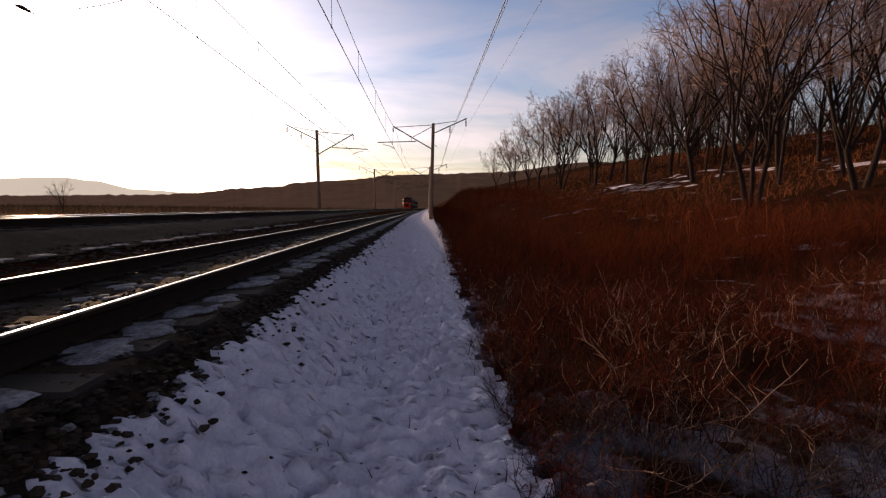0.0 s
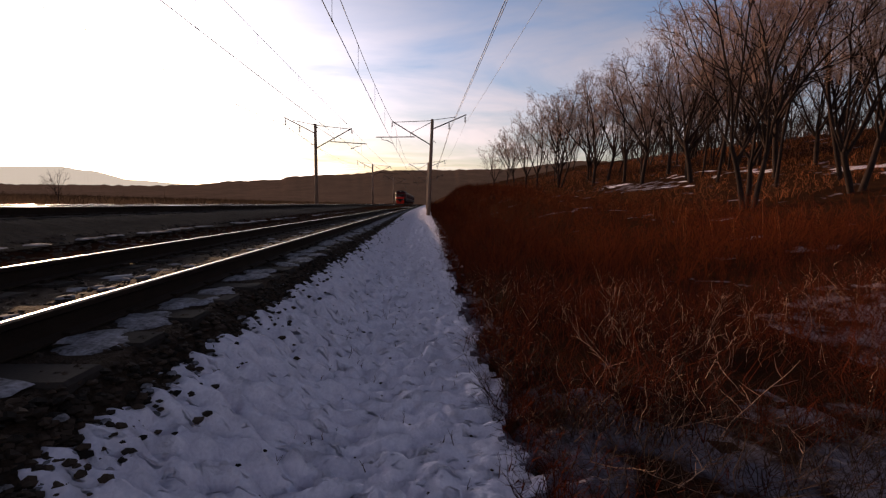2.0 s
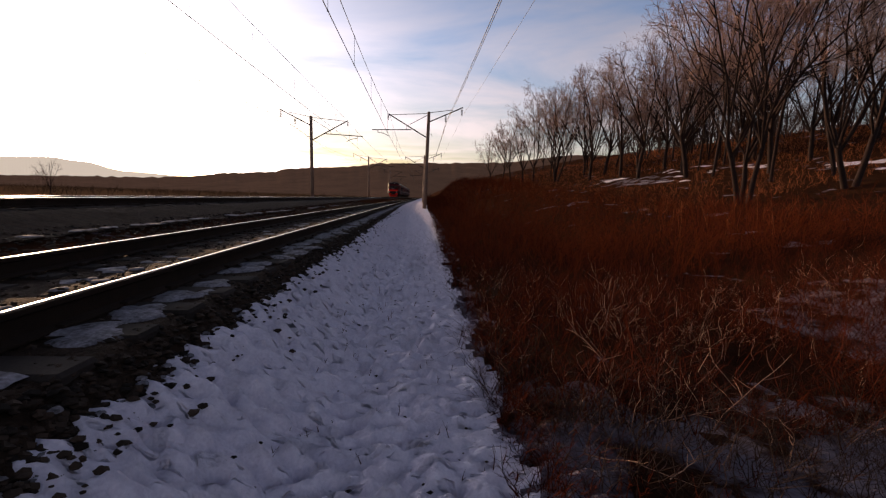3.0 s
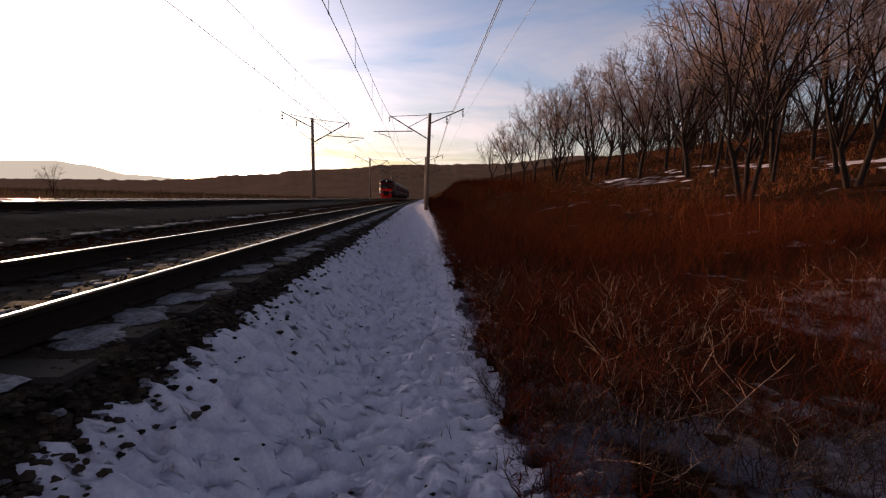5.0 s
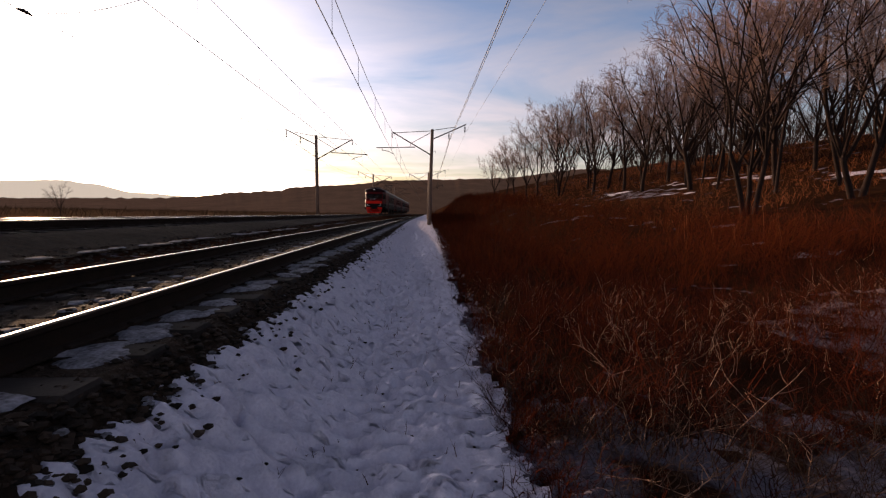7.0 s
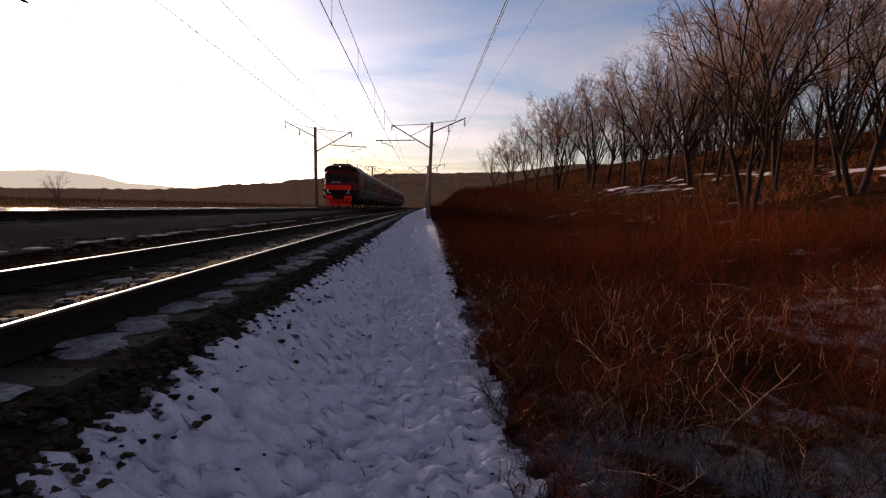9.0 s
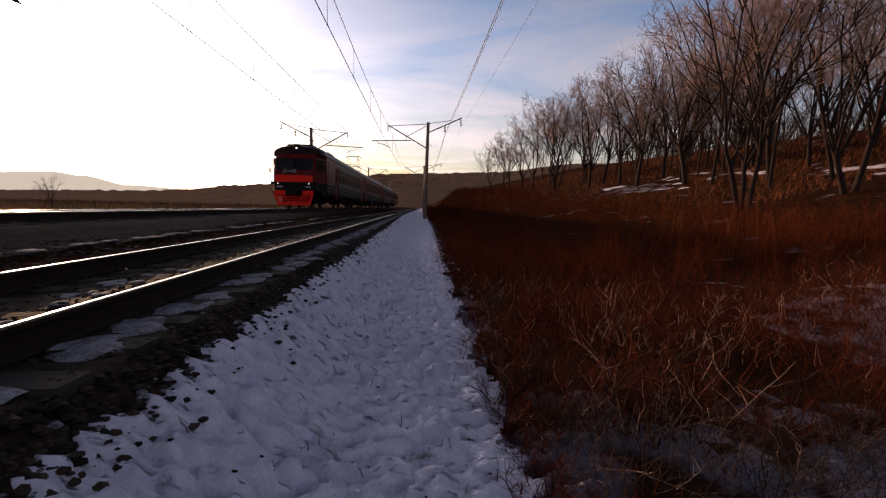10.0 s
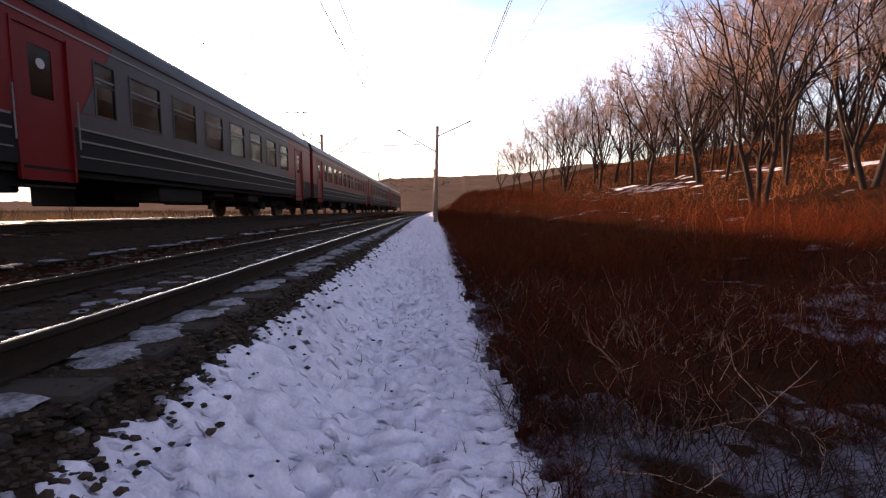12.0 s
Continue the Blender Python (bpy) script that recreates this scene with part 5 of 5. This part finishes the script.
tagged(new("tall_reeds", mesh_of("tall_reeds", *g, M["slope_grass"])), "tall pale dry reeds standing upright in the brush", "reeds", kind="stuff")
g = blades(rw, scatter(rw, 5000, 55, 190, left_edge, lambda y: 16.0, 0.6, 1.0), 1.2, 2.4, 0.026, 2, seg=3)
tagged(new("far_brush", mesh_of("far_brush", *g, M["brush"])), "distant reddish leafless brush along the line", "brush", kind="stuff")
g = blades(rw, scatter(rw, 12000, 20, 110, lambda y: 11.0, lambda y: 60.0, 0.45, 1.3), 0.25, 0.9, 0.0065, 5, seg=3, bendy=0.4, splay=0.45, uneven=0.7)
hb = blades(rw, scatter(rw, 1500, 18, 150, lambda y: 44.0 + 0.1 * y, lambda y: 100.0, 0.6, 1.0), 5.0, 9.0, 0.07, 5, seg=4, bendy=0.14)
tagged(new("hill_wood", mesh_of("hill_wood", *hb, M["bark"])), "far leafless wood on top of the slope", "wood", kind="stuff")
tagged(new("slope_brush", mesh_of("slope_brush", *g, M["slope_grass"])), "low dry brush under the trees on the slope", "brush", kind="stuff")
g = blades(rw, [(-22 - 200 * rw.random(), 45 + 220 * rw.random()) for k in range(5000)], 0.6, 1.8, 0.04, 2, seg=3)
tagged(new("field_scrub", mesh_of("field_scrub", *g, M["field"])), "brown winter scrub in the field beyond the tracks", "scrub", kind="stuff")


def fallen_branch(rng, x, y, turn, length, rise, label):
    """A pale forked dead branch: a crooked main stem and side twigs."""
    geoms = []

    def run(p, d, n, step, r):
        pts, q, w = [Vector(p)], Vector(p), Vector(d).normalized()
        for k in range(n):
            w = (w + Vector((rng.gauss(0, 0.16), rng.gauss(0, 0.16), rng.gauss(-0.01, 0.10)))).normalized()
            q = q + w * step
            pts.append(q.copy())
        geoms.append(tube(pts, [r * (1 - 0.75 * k / n) for k in range(n + 1)], 5))
        return pts
    main = run((0, 0, 0.02), (1, 0, rise), 9, length / 9, 0.0042)
    for k in (3, 4, 5, 6, 7):
        run(main[k], (0.7, rng.choice((-0.7, 0.7)), rng.uniform(0.1, 0.7)), 4, length * 0.06, 0.003)
    ob = new("dead_branch", mesh_of("dead_branch", *join_fast(geoms), M["straw"]))
    ob.matrix_basis = pose(x, y, ground_z(x, y), 0, 0, turn)
    tagged(ob, label, "branch", "dead branches in the weeds")


rb = random.Random(31)
for x, y, turn, length, rise in ((1.02, 2.32, -28, 0.62, 0.10), (1.42, 2.10, 30, 0.55, 0.25), (2.05, 2.66, 38, 0.95, 0.8), (1.75, 2.75, 10, 0.8, 0.16), (2.35, 2.35, 50, 0.5, 0.6), (1.6, 3.3, 62, 0.7, 1.1), (2.9, 3.5, 150, 0.6, 0.9)):
    fallen_branch(rb, x, y, turn, length, rise, "pale crooked dead branch " + ("leaning up out of the weeds" if rise > 0.3 else "lying low over the snow"))
for x, y, n, h in ((0.62, 3.15, 16, 0.55), (0.80, 4.2, 18, 0.6), (1.0, 2.7, 14, 0.5), (1.0, 5.6, 20, 0.7)):
    sh = blades(rb, [(x + rb.gauss(0, 0.05), y + rb.gauss(0, 0.06)) for k in range(n)], h * 0.6, h * 1.1, 0.0042, 5, seg=6, bendy=0.22, splay=0.55)
    tagged(new("bare_shrub", mesh_of("bare_shrub", *sh, M["cane"])), "small dark bare shrub at the edge of the snow path", "shrub", "shrubs along the path")


# ---- pieces of the tracks ----
SLEEPER, FASTENING = sleeper_mesh(), fastening_mesh()


def lay(track_ob, cx, top_z, y0, n):
    for k in range(n):
        y = y0 + 0.55 * k
        s = new("sleeper", SLEEPER)
        s.parent = track_ob
        s.matrix_basis = pose(cx + bend(y), y, top_z - 0.187)
        if y < 25:
            q = new("fastening", FASTENING)
            q.parent = s
            q.matrix_basis = pose(0, 0, 0)


lay(near_track, NEAR_X, NEAR_Z, -4, 240)
lay(far_track, FAR_X, FAR_Z, -4, 240)

rs = random.Random(8)
pats = []


def pat(u, y, z, spread, along, n, size):
    for k in range(n):
        r = size * rs.uniform(0.45, 1.0)
        pats.append(snow_lump(rs, u + rs.gauss(0, spread) + bend(y), y + rs.gauss(0, along), z + rs.uniform(-0.012, 0.004), r, r * rs.uniform(0.7, 1.3), 0.02))


for k in range(230):
    y = 0.2 + 0.55 * k + rs.uniform(-0.04, 0.04)
    pat(NEAR_X + 1.07, y, NEAR_Z - 0.192, 0.08, 0.10, 4 if y < 30 else 2, 0.17)
    if rs.random() < 0.7:
        pat(NEAR_X + rs.uniform(-0.3, 0.3), y, NEAR_Z - 0.200, 0.14, 0.06, 3 if y < 30 else 2, 0.10)
    if rs.random() < 0.6 and y < 60:
        pat(NEAR_X - 1.6 - rs.uniform(0, 0.6), y, NEAR_Z - 0.225, 0.2, 0.1, 2, 0.13)
    if rs.random() < 0.8:
        pat(FAR_X + 2.6, y, FAR_Z - 0.50, 0.10, 0.2, 2, 0.13)
# crumbs of snow between the stones of the shoulder
for k in range(600):
    y = 1.3 + 22 * rs.random() ** 1.7
    u = rs.gauss(1.60, 0.06)
    r = rs.uniform(0.008, 0.03)
    pats.append(snow_lump(rs, NEAR_X + u + bend(y), y, NEAR_Z - 0.205 - 0.75 * smooth(1.25, 2.1, u) + 0.03, r, r * rs.uniform(0.6, 1.2), r * 0.6))
tagged(new("snow_patches", mesh_of("snow_patches", *join_fast(pats), M["greysnow"], True)), "thin pats of snow left between the sleepers", "snow", kind="stuff")

stones = []
for k in range(9000):
    y = 0.9 + 34 * rs.random() ** 2.0
    u = rs.gauss(1.52, 0.14) if rs.random() < 0.55 else rs.uniform(-1.4, 1.6)
    x = NEAR_X + u + bend(y)
    z = NEAR_Z - 0.205 - 0.75 * smooth(1.25, 2.1, u)
    stones.append(stone_geom(rs, x, y, z + rs.uniform(-0.01, 0.015), rs.uniform(0.014, 0.034)))
for k in range(3500):     # cess between the two tracks
    y = 3 + 40 * rs.random() ** 1.4
    x = rs.uniform(NEAR_X - 3.2, NEAR_X - 1.4)
    stones.append(stone_geom(rs, x + bend(y), y, ground_z(x + bend(y), y) + rs.uniform(0.0, 0.02), rs.uniform(0.02, 0.05)))
tagged(new("ballast_stones", mesh_of("ballast_stones", *join_fast(stones), M["stone"])), "loose dark ballast stones along the track shoulder", "stones", kind="stuff")
for k in range(160):
    y = 1.2 + 7 * rs.random() ** 1.5
    u = rs.gauss(1.62, 0.10)
    s = new("stone", mesh_of("stone", *stone_geom(rs, 0, 0, 0, rs.uniform(0.018, 0.034)), M["stone"]))
    s.parent = near_bed
    s.matrix_basis = pose(NEAR_X + u, y, NEAR_Z - 0.205 - 0.75 * smooth(1.25, 2.1, u) + 0.03, 0, 0, rs.uniform(0, 360))


# dark grit and dead grass tips in the hollows of the path
bits = []
for k in range(900):     # ballast rolled out into the edge of the snow
    y = 1.3 + 32 * rs.random() ** 1.7
    u = -1.52 + abs(rs.gauss(0, 0.15))
    bits.append(stone_geom(rs, u + bend(y), y, ground_z(u + bend(y), y) + rs.uniform(-0.02, 0.012), rs.uniform(0.012, 0.032)))
for k in range(420):
    y = 1.5 + 16 * rs.random() ** 1.4
    u = -1.35 + 2.1 * rs.random() ** (1.5 if k % 2 else 0.8)
    bits.append(stone_geom(rs, u + bend(y), y, ground_z(u + bend(y), y) + rs.uniform(-0.03, 0.005), rs.uniform(0.006, 0.017)))
tagged(new("path_grit", mesh_of("path_grit", *join_fast(bits), M["stone"])), "dark grit and clods sunk in the trodden snow", "grit", kind="stuff")
tips = [(-0.9 + 1.6 * rs.random() + 0.0, 2.0 + 10 * rs.random() ** 1.3) for k in range(130)]
tagged(new("dead_grass_tips", mesh_of("dead_grass_tips", *blades(rs, tips, 0.05, 0.14, 0.004, 2, seg=2), M["weed"])), "short dead grass tips poking through the snow", "grass", kind="stuff")


# ---- what moves ----
def motions():
    steps = [12.0 * k / 48 for k in range(49)]
    for i, car in enumerate(CARS):
        walk(car, [(t, car_pose(front_y(t) + PITCH * i + (CAB if i else 0.0))) for t in steps])
    turn = math.degrees(SPEED / 0.475) / FPS
    for w, k in WHEELS:
        at = w.matrix_basis.translation.copy()
        walk(w, [(f / FPS, pose(at.x, at.y, at.z, turn * f + 37 * k)) for f in range(361)])


motions()
